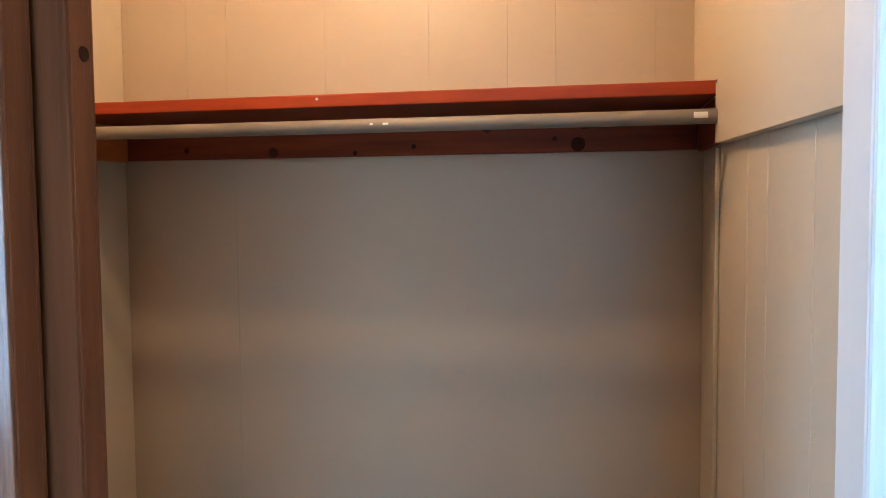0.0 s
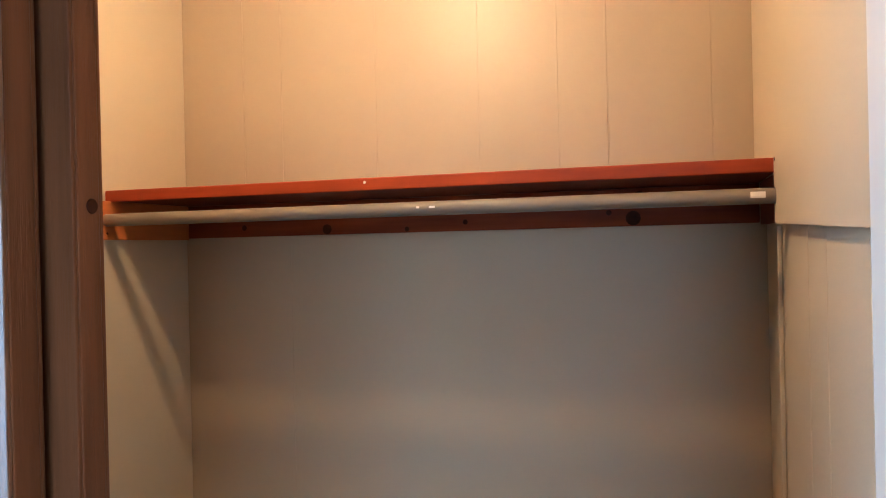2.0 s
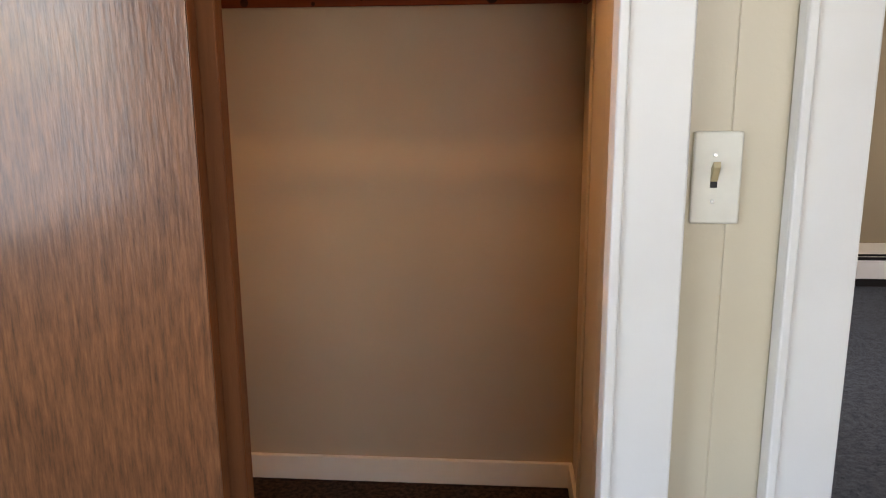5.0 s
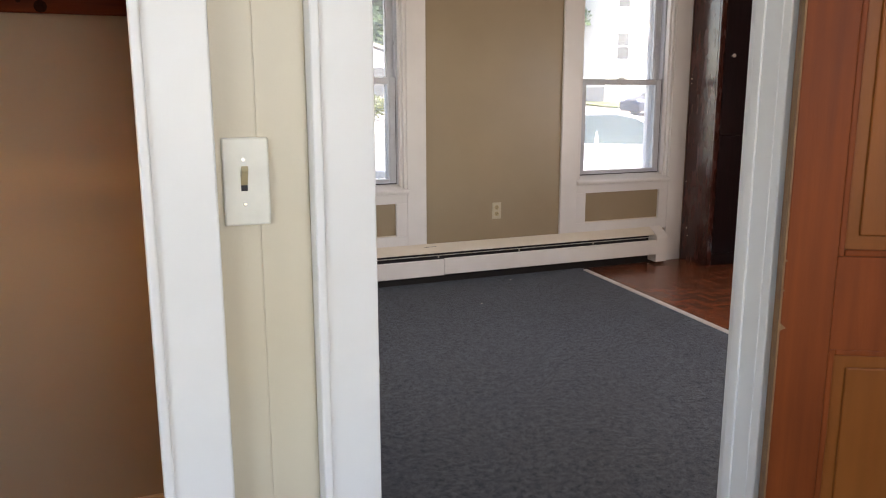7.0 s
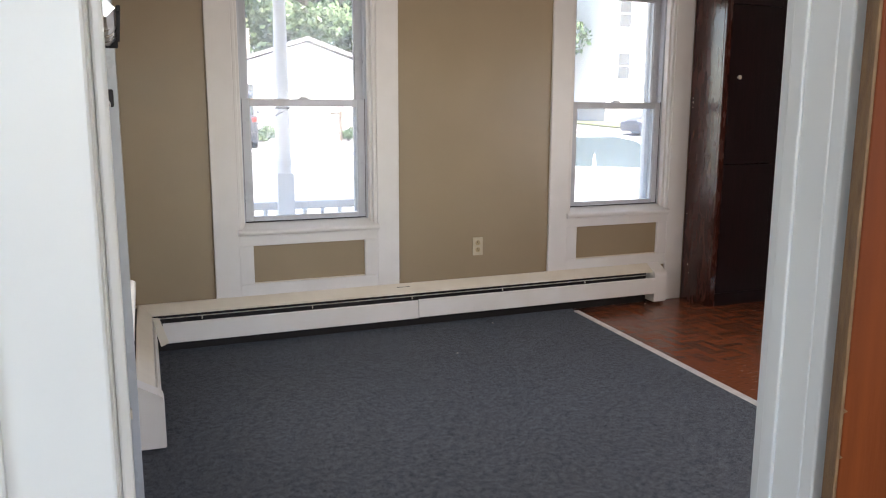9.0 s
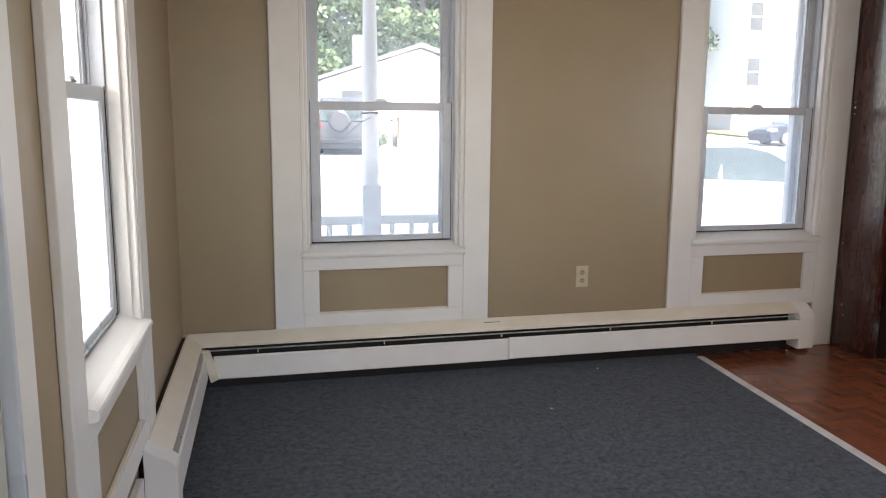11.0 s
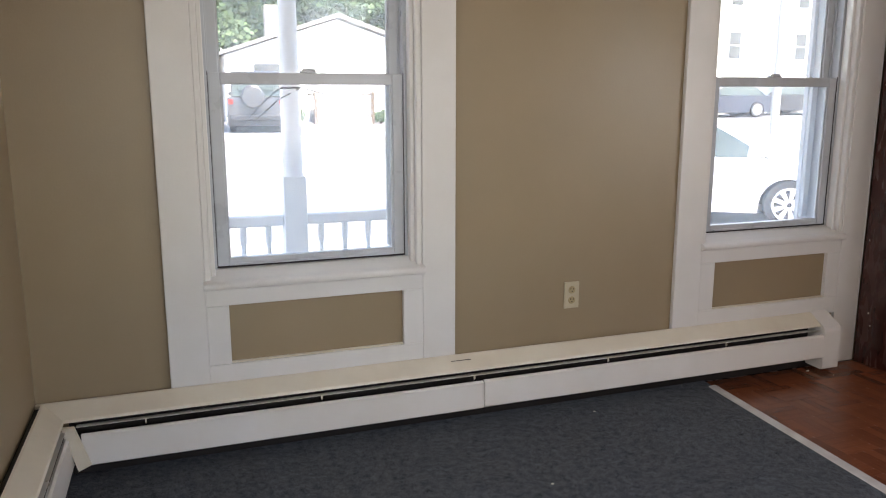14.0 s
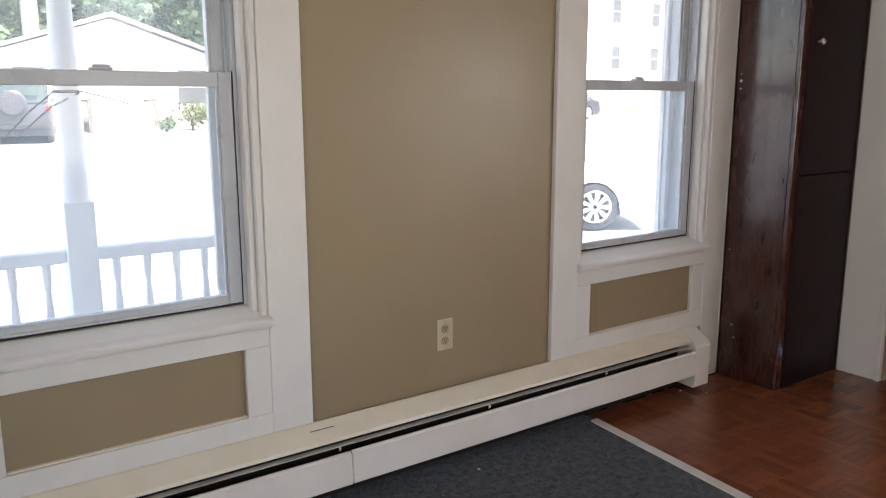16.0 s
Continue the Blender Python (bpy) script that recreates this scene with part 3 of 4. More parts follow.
# ---- windows ----
def window(name, label):
    """A double-hung window with its casing; the room's wall face is y = 0, the centre x = 0, outdoors is +y."""
    t = thing(name, (0, 0, 0), label, "window", kind="structure")
    ORIGIN[t.name] = Vector()
    co, ci, hd = 0.548, 0.410, 2.115
    for s in (-1, 1):
        part("side_casing", box(s * co, -0.022, 0.0, s * ci, -0.0005, hd + 0.14, 0.003), M_WHITE, t)
        part("stop_moulding", box(s * ci, -0.016, 0.658, s * 0.388, 0.030, hd, 0.005), M_WHITE, t)
        part("inner_stop", box(s * 0.3875, 0.006, 0.668, s * 0.370, 0.046, hd, 0.004), M_WHITE, t)
        part("jamb_liner", box(s * 0.3985, 0.0465, 0.69, s * 0.358, 0.200, hd, 0.002), M_VINYL, t)
        part("liner_rib", box(s * 0.3585, 0.085, 0.69, s * 0.350, 0.093, hd, 0.001), M_VINYL, t)
        part("screen_rail", box(s * 0.350, 0.150, 0.72, s * 0.318, 0.172, 1.40, 0.002), M_VINYL, t, "grey screen frame")
    part("head_casing", box(-co - 0.0005, -0.0225, hd + 0.141, co + 0.0005, -0.0005, hd + 0.26, 0.003), M_WHITE, t)
    part("head_stop", box(-ci, -0.016, hd, ci, 0.19, hd + 0.14, 0.003), M_WHITE, t)
    # under the window: rail, stiles and recessed panel
    part("stool", prism([(-0.046, 0.642), (-0.043, 0.634), (-0.034, 0.630), (-0.020, 0.629), (-0.016, 0.629), (-0.016, 0.664), (-0.034, 0.660), (-0.043, 0.656), (-0.046, 0.650)], -ci - 0.006, ci + 0.006), M_WHITE, t, "rounded white stool nosing")
    part("sill", prism([(-0.016, 0.645), (0.20, 0.655), (0.20, 0.692), (0.045, 0.690), (-0.016, 0.664)], -0.3985, 0.3985), M_WHITE, t)
    part("apron_rail", box(-ci, -0.0205, 0.567, ci, -0.0005, 0.6285, 0.002), M_WHITE, t)
    part("apron_rail", box(-ci, -0.0205, 0.262, ci, -0.0005, 0.345, 0.002), M_WHITE, t)
    for s in (-1, 1):
        part("apron_stile", box(s * ci, -0.0203, 0.3455, s * 0.331, -0.0005, 0.5665, 0.002), M_WHITE, t)
    part("apron_ledge", box(-0.330, -0.014, 0.3455, 0.330, -0.001, 0.3515, 0.002), M_CREAM, t)
    # sashes
    def sash(nm, y, z0, z1, bottom, top):
        s0 = part(nm, box(-0.357, y, z0, -0.316, y + 0.034, z1, 0.003), M_VINYL, t)
        part("sash_stile", box(0.316, y, z0, 0.357, y + 0.034, z1, 0.003), M_VINYL, s0)
        part("sash_rail", box(-0.3155, y + 0.0005, z0, 0.3155, y + 0.0335, z0 + bottom, 0.003), M_VINYL, s0)
        part("sash_rail", box(-0.3155, y + 0.0005, z1 - top, 0.3155, y + 0.0335, z1, 0.003), M_VINYL, s0)
        for a, b in ((-0.3155, -0.309), (0.309, 0.3155)):
            part("glazing_bead", box(a, y + 0.008, z0 + bottom, b, y + 0.016, z1 - top), M_VINYL, s0)
        pane = part("pane", box(-0.3155, y + 0.016, z0 + bottom - 0.004, 0.3155, y + 0.019, z1 - top + 0.004), M_GLASS, s0)
        pane.visible_shadow = False
        return s0
    low = sash("lower_sash", 0.050, 0.699, 1.396, 0.028, 0.042)
    # dark strips draw the shade in the gaps round the sash
    for s in (-1, 1):
        part("seal_and_shade_strip", box(s * 0.3572, 0.0468, 0.694, s * 0.3600, 0.0500, 1.40), M_DARK, low)
    part("seal_and_shade_strip", box(-0.356, 0.0495, 0.6925, 0.356, 0.070, 0.6985), M_DARK, low)
    part("lift_rail", box(-0.30, 0.043, 0.700, 0.30, 0.0505, 0.708, 0.002), M_VINYL, low)
    sash("upper_sash", 0.096, 1.360, hd - 0.004, 0.036, 0.040)
    lock = part("sash_lock", box(-0.030, 0.052, 1.3965, 0.030, 0.078, 1.404, 0.002), M_VINYL, low, "white sash lock")
    part("lock_lever", box(-0.022, 0.056, 1.4045, 0.026, 0.068, 1.412, 0.002), M_VINYL, lock)
    part("outer_frame", box(-0.398, 0.2005, 0.60, -0.34, 0.225, 2.2), M_WHITEPAINT, t)
    part("outer_frame", box(0.34, 0.2005, 0.60, 0.398, 0.225, 2.2), M_WHITEPAINT, t)
    return t


win = window("window_1", "white double-hung window with wide casing and tan panel below")
win.matrix_world = pose(W1, FAR, 0)
win2 = copy_thing(win, pose(W2, FAR, 0))
win2.name = "window_2"
SKEW = pose(LEFT, FAR, 0) @ pose(0, 0, 0, 0, 0, -1.4) @ pose(-LEFT, -FAR, 0)
win3 = copy_thing(win, SKEW @ pose(LEFT, WL, 0, 0, 0, 90))
west = bpy.data.objects["wall_west"]
west.matrix_world = SKEW @ west.matrix_world
win3.name = "window_3"


# ---- baseboard heaters ----
def heater_cover(t, x0, x1, dy=0.0, dz=0.0):
    front = part("front_cover", prism([(-0.118 + dy, 0.078 + dz), (-0.114 + dy, 0.074 + dz), (-0.108 + dy, 0.078 + dz), (-0.104 + dy, 0.178 + dz), (-0.096 + dy, 0.185 + dz), (-0.104 + dy, 0.1865 + dz), (-0.112 + dy, 0.180 + dz)], x0, x1), M_HEATER, t, "white enamelled front cover")
    return front


def heater(length, joints, label, lead=0.0):
    """A baseboard heater that runs along x from 0, its back on y = 0, in its own space."""
    t = thing("baseboard_heater", (0, 0, 0), label, "baseboard heater", "baseboard heaters")
    ORIGIN[t.name] = Vector()
    part("hood", prism([(-0.0225, 0.279), (-0.030, 0.277), (-0.092, 0.236), (-0.096, 0.226), (-0.091, 0.224), (-0.086, 0.231), (-0.0225, 0.266)], -lead, length), M_CREAM, t, "cream painted sloping hood")
    # back plate and element are near-black to draw the shade inside
    part("back_plate", box(0, -0.0222, 0.0, length, -0.0005, 0.262), M_DARK, t, "back plate coloured dark for the shade inside")
    part("damper", prism([(-0.070, 0.204), (-0.104, 0.2085), (-0.1045, 0.2105), (-0.070, 0.206)], 0.03, length - 0.1), M_HEATER, t, "thin steel damper blade")
    part("element", box(0.02, -0.090, 0.09, length - 0.02, -0.03, 0.150), M_DARK, t, "finned heating element coloured dark for shade")
    cuts = [0.0, *joints, length]
    for k, (a, b) in enumerate(zip(cuts, cuts[1:])):
        heater_cover(t, a + (0.045 if k == 0 else 0.0), b - (0.0 if k < len(cuts) - 2 else 0.075), -0.010 * (k % 2), 0.004 * (k % 2) - 0.003 * ((k + 1) % 2))
    x = 0.25
    while x < length - 0.2:
        part("bracket", prism([(-0.098, 0.190), (-0.106, 0.198), (-0.101, 0.212), (-0.094, 0.212)], x, x + 0.005), M_BRASS, t)
        x += 0.62
    return t


END_CAP = [(-0.0225, 0.283), (-0.086, 0.245), (-0.106, 0.234), (-0.119, 0.222), (-0.124, 0.204), (-0.124, 0.022), (-0.118, 0.018), (-0.0225, 0.020)]
HX0 = 0.575
far_heater = heater(3.955 - HX0, [2.104 - HX0], "long white baseboard heater under the two windows", lead=0.074)
cap = part("end_cap", prism(END_CAP, 3.865 - HX0, 3.965 - HX0), M_HEATER, far_heater, "rounded cream end cap")
part("corner_piece", prism([(-0.012, 0.224), (0.028, 0.222), (0.072, 0.080), (0.030, 0.062)], -0.134, -0.120, "y"), M_CREAM, far_heater, "loose tilted corner piece")
far_heater.matrix_world = pose(HX0, FAR - 0.0, 0)
left_heater = heater(1.33, [], "white baseboard heater along the side wall")
part("end_cap", prism(END_CAP, -0.045, 0.045), M_HEATER, left_heater, "rounded white end cap")
left_heater.matrix_world = SKEW @ pose(LEFT, 3.77, 0, 0, 0, 90)
struct("baseboard_north", box(LEFT, FAR - 0.0215, 0.225, HX0 - 0.004, FAR - 0.0005, 0.272, 0.003), M_CREAM, "cream corner cap board", "baseboard")
west_board = struct("baseboard_west", box(LEFT + 0.0005, 2.66, 0, LEFT + 0.024, 3.71, 0.20, 0.004), M_WHITE, "white painted baseboard", "baseboard")
west_board.matrix_world = SKEW @ west_board.matrix_world

# ---- entry door in the side wall ----
entry = thing("entry_door", (0.44, 2.03, 0.01), "glossy cream boarded entry door, closed", "door")
edges = [1.404, 1.60, 1.779, 1.945, 2.034, 2.163, 2.29, 2.416]
for a, b in zip(edges, edges[1:]):
    part("door_board", box(0.408, a + 0.0020, 0.012, 0.445, b - 0.0016, 2.045), M_ENTRY, entry)
# dark backing behind the boards draws the shade of the grooves
part("core", box(0.400, 1.404, 0.014, 0.4125, 2.494, 2.043), M_DARK, entry, "backing coloured dark for the shade in the grooves")
slot = part("mail_slot", box(0.4455, 1.46, 1.328, 0.453, 1.830, 1.394, 0.003), M_WHITE, entry, "white mail slot cover")
part("slot_lip", box(0.4535, 1.46, 1.321, 0.460, 1.822, 1.3275, 0.001), M_METAL, slot)
part("slot_stop", box(0.4535, 1.823, 1.321, 0.464, 1.832, 1.345, 0.002), M_DARK, slot, "black end stop")
light = part("door_light", prism([(0.4455, 1.398), (0.464, 1.401), (0.472, 1.409), (0.464, 1.417), (0.4455, 1.425)], 1.46, 1.800, "y"), M_METAL, entry, "steel rimmed door light")
part("rim", box(0.4725, 1.46, 1.406, 0.4765, 1.796, 1.412, 0.001), M_DARK, light, "black gasket")
part("rim_end", box(0.4455, 1.8005, 1.398, 0.474, 1.808, 1.425, 0.002), M_DARK, light, "black gasket")
part("rim_side", box(0.4455, 1.690, 1.4255, 0.462, 1.724, 1.90, 0.003), M_DARK, light, "black rim")
part("pane", box(0.4456, 1.46, 1.4255, 0.449, 1.689, 1.90), M_HOUSEGLASS, light)
plate = part("chain_plate", box(0.4456, 2.384, 1.500, 0.452, 2.412, 1.62, 0.002), M_METAL, entry, "steel latch plate")
part("plate_shadow_gap", box(0.4456, 2.4125, 1.495, 0.4485, 2.4165, 1.62), M_DARK, plate)
part("seal_and_shade_strip", box(0.4130, 2.417, 0.012, 0.4440, 2.424, 2.045), M_DARK, entry, "black weather seal")
part("edge_strip", box(0.4130, 2.4245, 0.012, 0.449, 2.492, 2.045, 0.003), M_ENTRY, entry)
part("latch_nub", box(0.4492, 2.452, 0.632, 0.456, 2.465, 0.655, 0.002), M_PLATE, entry)
struct("trim_entry_far", box(0.4525, 2.514, 0, 0.466, 2.620, 2.16, 0.003), M_WHITE, "white painted casing beside the entry door", "door casing")
struct("trim_entry_jamb", box(0.404, 2.4985, 0, 0.470, 2.513, 2.06, 0.002), M_VINYL, "grey painted door jamb", "door jamb")

# ---- dark cabinet ----
cab = thing("tall_cabinet", (4.43, 4.95, 0), "tall dark-stained wooden cabinet with a glossy side", "cabinet")
CX0, CX1, CY0, CY1, CH = 4.172, 4.688, 4.792, 5.098, 2.10
part("side_panel", box(CX0, CY0 + 0.022, 0, CX0 + 0.02, CY1, CH, 0.002), M_CABINET, cab, "glossy worn dark oak side")
part("side_panel", box(CX1 - 0.02, CY0 + 0.022, 0, CX1, CY1, CH, 0.002), M_CABINET, cab)
part("back_panel", box(CX0 + 0.02, CY1 - 0.01, 0, CX1 - 0.02, CY1, CH), M_CABINET, cab)
part("face_stile", box(CX0 - 0.001, CY0, 0, CX0 + 0.045, CY0 + 0.0215, CH, 0.003), M_CABINET, cab)
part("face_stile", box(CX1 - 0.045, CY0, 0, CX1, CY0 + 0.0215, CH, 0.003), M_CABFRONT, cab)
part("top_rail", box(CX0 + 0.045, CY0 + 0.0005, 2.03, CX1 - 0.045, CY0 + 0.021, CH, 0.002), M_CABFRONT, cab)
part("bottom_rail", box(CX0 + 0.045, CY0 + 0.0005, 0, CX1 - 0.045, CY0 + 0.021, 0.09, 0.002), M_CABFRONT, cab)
part("crown", prism([(CY0 - 0.035, 2.150), (CY0 - 0.030, 2.125), (CY0 - 0.006, 2.101), (CY1, 2.101), (CY1, 2.150)], CX0 - 0.030, CX1 + 0.010), M_CABINET, cab, "projecting dark crown moulding")
for z0, z1 in ((0.094, 0.982), (0.988, 2.026)):
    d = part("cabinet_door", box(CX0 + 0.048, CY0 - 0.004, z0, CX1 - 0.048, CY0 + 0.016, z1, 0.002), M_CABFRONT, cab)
    if z0 > 0.5:
        part("knob", lathe([(0.005, 0.0), (0.005, -0.012), (0.013, -0.016), (0.014, -0.024), (0.008, -0.030)], (4.285, CY0 - 0.004, 1.56), 16, "y"), M_BRASS, d, "pale round knob", smooth=True)
for z, s in ((1.40, 0.008), (1.365, 0.005), (1.43, 0.004), (0.62, 0.004), (0.26, 0.006), (0.20, 0.004)):
    part("paint_fleck", lathe([(s, 0), (s * 0.6, -0.0012)], (CX0, 5.075 if z > 0.5 else 4.99 + 8 * s, z), 6, "x"), M_PLATE, cab, "pale paint fleck")
struct("trim_cabinet", box(4.161, 5.1035, 0, 4.171, FAR - 0.0005, 2.25, 0.001), M_WHITE, "white painted trim strip", "trim")

# ---- east door ----
east = thing("door_2", (4.75, 4.19, 0), "orange-brown wooden door in a white frame", "door", kind="structure")
part("door_leaf", box(4.745, 3.803, 0.01, 4.78, 4.572, 2.02, 0.002), M_DOORPANEL, east)
part("door_panel", box(4.7415, 4.10, 0.25, 4.746, 4.48, 0.80, 0.003), M_DOOR, east)
part("door_panel", box(4.7415, 4.10, 0.98, 4.746, 4.48, 1.85, 0.003), M_DOOR, east)
struct("trim_east_far", box(RIGHT - 0.020, 4.577, 0, RIGHT - 0.0005, 4.786, 2.12, 0.003), M_WHITE, "white painted casing board", "door casing")
struct("trim_east_bead", box(RIGHT - 0.030, 4.577, 0, RIGHT - 0.0205, 4.600, 2.12, 0.003), M_WHITE, "white painted casing bead", "door casing")
struct("trim_east_near", box(RIGHT - 0.020, 3.69, 0, RIGHT - 0.0005, 3.798, 2.12, 0.003), M_WHITE, "white painted casing board", "door casing")
struct("trim_east_head", box(RIGHT - 0.021, 3.69, 2.1205, RIGHT - 0.0005, 4.786, 2.22, 0.003), M_WHITE, "white painted head casing", "door casing")

# ---- carpet edge strip ----
strip = thing("transition_strip", (3.25, 3.3, 0), "worn aluminium strip between carpet and parquet", "floor strip")
bm = prism([(-0.026, 0.004), (-0.020, 0.0085), (0.010, 0.0095), (0.022, 0.004), (0.024, 0.0)], 1.39, 5.03, "y")
for v in bm.verts:
    v.co.x += edge_x(v.co.y)
part("strip", bm, M_ALU, strip)
for k in range(14):
    y = 1.55 + 0.255 * k
    part("screw", lathe([(0.0032, 0.0090), (0.0028, 0.0102)], (edge_x(y), y, 0), 8), M_BRASS, strip)

# ---- crumbs and cracks ----
rng = random.Random(4)


def crumb(x, y, r, label):
    bm = bmesh.new()
    bmesh.ops.create_icosphere(bm, subdivisions=1, radius=r)
    for v in bm.verts:
        v.co = Vector((x, y, 0.0 if x > 3.3 else 0.004)) + Vector((v.co.x * rng.uniform(0.7, 1.4), v.co.y * rng.uniform(0.7, 1.3), max(0.0, v.co.z * 0.7) + 0.0005))
    solid("crumb", bm, M_PLATE, label, "debris", group="crumbs on the floor")


crumb(2.13, 4.463, 0.0055, "tiny white crumb lying on the charcoal carpet")
crumb(2.59, 4.96, 0.006, "white crumb on the carpet near the heater")
crumb(3.826, 5.044, 0.007, "white plaster crumb under the baseboard heater")
crumb(3.90, 4.96, 0.004, "small pale crumb on the parquet")
crumb(4.40, 4.60, 0.003, "small pale crumb on the parquet")
for x, l in ((1.985, 0.085),):
    part("hood_seam", prism([(-0.056, 0.2625), (-0.0545, 0.2640), (-0.0535, 0.2630), (-0.055, 0.2615)], x - HX0, x + l - HX0), M_DARK, far_heater, "dark open seam in the hood")

# ---- outdoors ----
def slope(y):
    return -0.5 + 0.042 * min(max(0.0, y - 12.0), 60)


bm = bmesh.new()
ys = [5.33, 7.3, 9, 12, 20, 30, 40, 50, 72, 400]
xs = [-300, -40, -10, 0, 8, 20, 40, 80, 300]
grid = [[bm.verts.new((x, y, slope(y))) for x in xs] for y in ys]
for r0, r1 in zip(grid, grid[1:]):
    for i in range(len(xs) - 1):
        bm.faces.new((r0[i], r0[i + 1], r1[i + 1], r1[i]))
struct("ground", bm, M_ASPHALT, "sun-bleached road and drive", "ground")
struct("ground_south", box(-300, -300, -0.7, 300, 5.32, -0.51), M_ASPHALT, "pale ground round the house", "ground")


def sheet(name, x0, x1, y0, y1, material, label, category, lift=0.02, thick=0.1):
    bm = bmesh.new()
    n = 6
    rows = []
    for k in range(n + 1):
        y = y0 + (y1 - y0) * k / n
        rows.append([bm.verts.new((x, y, slope(y) + dz)) for x, dz in ((x0, -thick), (x0, lift), (x1, lift), (x1, -thick))])
    for p, q in zip(rows, rows[1:]):
        for i in range(3):
            bm.faces.new((p[i], p[i + 1], q[i + 1], q[i]))
    bm.faces.new(rows[0][::-1])
    bm.faces.new(rows[-1])
    bmesh.ops.recalc_face_normals(bm, faces=bm.faces[:])
    return struct(name, bm, material, label, category)


sheet("lawn", 26, 70, 36.5, 43, M_LAWN, "green lawn in front of the far building", "lawn", 0.1)
sheet("lawn_2", -14, -1.5, 16, 24, M_LAWN, "patchy grass beside the road", "lawn", 0.05)
sheet("pavement", -60, 60, 24.6, 26.0, M_CONCRETE, "pale concrete pavement across the road", "pavement", 0.12)
sheet("pavement_2", 16, 60, 33.8, 35.4, M_CONCRETE, "pale concrete pavement", "pavement", 0.12)

# house added as a bright background for the side window
nb = thing("neighbour_house", (-14.5, 6.0, -0.5), "white clapboard house wall added as a bright background", "house")
part("wall", box(-20, -6.0, -0.5, -14.5, 16, 4.6), M_SIDING, nb)
for k in range(30):
    part("clapboard", prism([(-14.5, -0.4 + 0.17 * k), (-14.475, -0.4 + 0.17 * k), (-14.495, -0.23 + 0.17 * k), (-14.5, -0.23 + 0.17 * k)], -6.0, 16, "y"), M_SIDING, nb)
part("roof_slope", prism([(-20.5, 4.6), (-14.2, 4.6), (-17.3, 6.2)], -6.4, 16.4, "y"), M_ROOF, nb)

# porch
porch = thing("porch_floor", (2.2, 6.2, -0.5), "grey painted porch floor boards", "porch", kind="structure")
for k in range(14):
    y = 5.34 + 0.13 * k
    part("plank", box(-2.5, y, -0.13, 7.0, y + 0.125, -0.10, 0.003), M_PORCH, porch)
part("skirt", box(-2.5, 7.10, -0.5, 7.0, 7.15, -0.132), M_WHITEPAINT, porch)
struct("porch_roof", box(-2.6, 5.335, 2.62, 7.2, 7.35, 2.74), M_WHITEPAINT, "white painted porch roof", "roof")


def porch_post(x, y):
    t = thing("porch_post", (x, y, -0.10), "white turned wooden porch post", "post", "porch posts")
    part("square_base", box(x - 0.068, y - 0.068, -0.10, x + 0.068, y + 0.068, 0.84, 0.006), M_WHITEPAINT, t)
    part("turned_shaft", lathe([(0.066, 0.84), (0.056, 0.875), (0.062, 0.90), (0.060, 0.94), (0.063, 0.96), (0.058, 0.98), (0.060, 1.10), (0.064, 1.11), (0.060, 1.13), (0.055, 1.6), (0.048, 2.15), (0.052, 2.2)], (x, y, 0), 24), M_WHITEPAINT, t, smooth=True)
    part("square_top", box(x - 0.062, y - 0.062, 2.2, x + 0.062, y + 0.062, 2.62, 0.005), M_WHITEPAINT, t)
    return t


post = porch_post(1.68, 6.97)
copy_thing(post, pose(-1.6, 6.97, -0.10))
copy_thing(post, pose(7.4, 6.97, -0.10))
rail = thing("porch_railing", (1.85, 6.97, 0), "white wooden porch railing with turned balusters", "railing")
for x0, x1 in ((-1.53, 1.61), (1.75, 3.05)):
    part("top_rail", box(x0, 6.935, 0.545, x1, 7.005, 0.61, 0.012), M_WHITEPAINT, rail)
    part("bottom_rail", box(x0, 6.945, -0.02, x1, 6.995, 0.03, 0.004), M_WHITEPAINT, rail)
    k = 0
    while x0 + 0.09 + 0.148 * k < x1 - 0.04:
        x = x0 + 0.09 + 0.148 * k
        part("baluster", lathe([(0.020, 0.03), (0.020, 0.12), (0.013, 0.16), (0.020, 0.30), (0.013, 0.42), (0.021, 0.46), (0.021, 0.546)], (x, 6.97, 0), 8), M_WHITEPAINT, rail)
        k += 1
part("newel", box(3.05, 6.90, -0.10, 3.16, 7.04, 0.72, 0.006), M_WHITEPAINT, rail)
cord = thing("tied_cord", (1.68, 6.97, 1.36), "black cord tied round the porch post", "cord")
part("loop", lathe([(0.061, 1.352), (0.066, 1.358), (0.061, 1.365)], (1.68, 6.97, 0), 18), M_ROPE, cord)
part("strand", tube([(1.62, 6.93, 1.36), (1.51, 6.99, 1.26), (1.40, 7.04, 1.13)], 0.004, seg=6), M_ROPE, cord)
part("strand", tube([(1.74, 6.93, 1.36), (1.60, 6.90, 1.29), (1.45, 6.95, 1.15)], 0.0045, seg=6), M_ROPE, cord)
part("strand", tube([(1.74, 6.94, 1.36), (1.84, 6.96, 1.335), (1.97, 7.02, 1.30)], 0.004, seg=6), M_ROPE, cord)


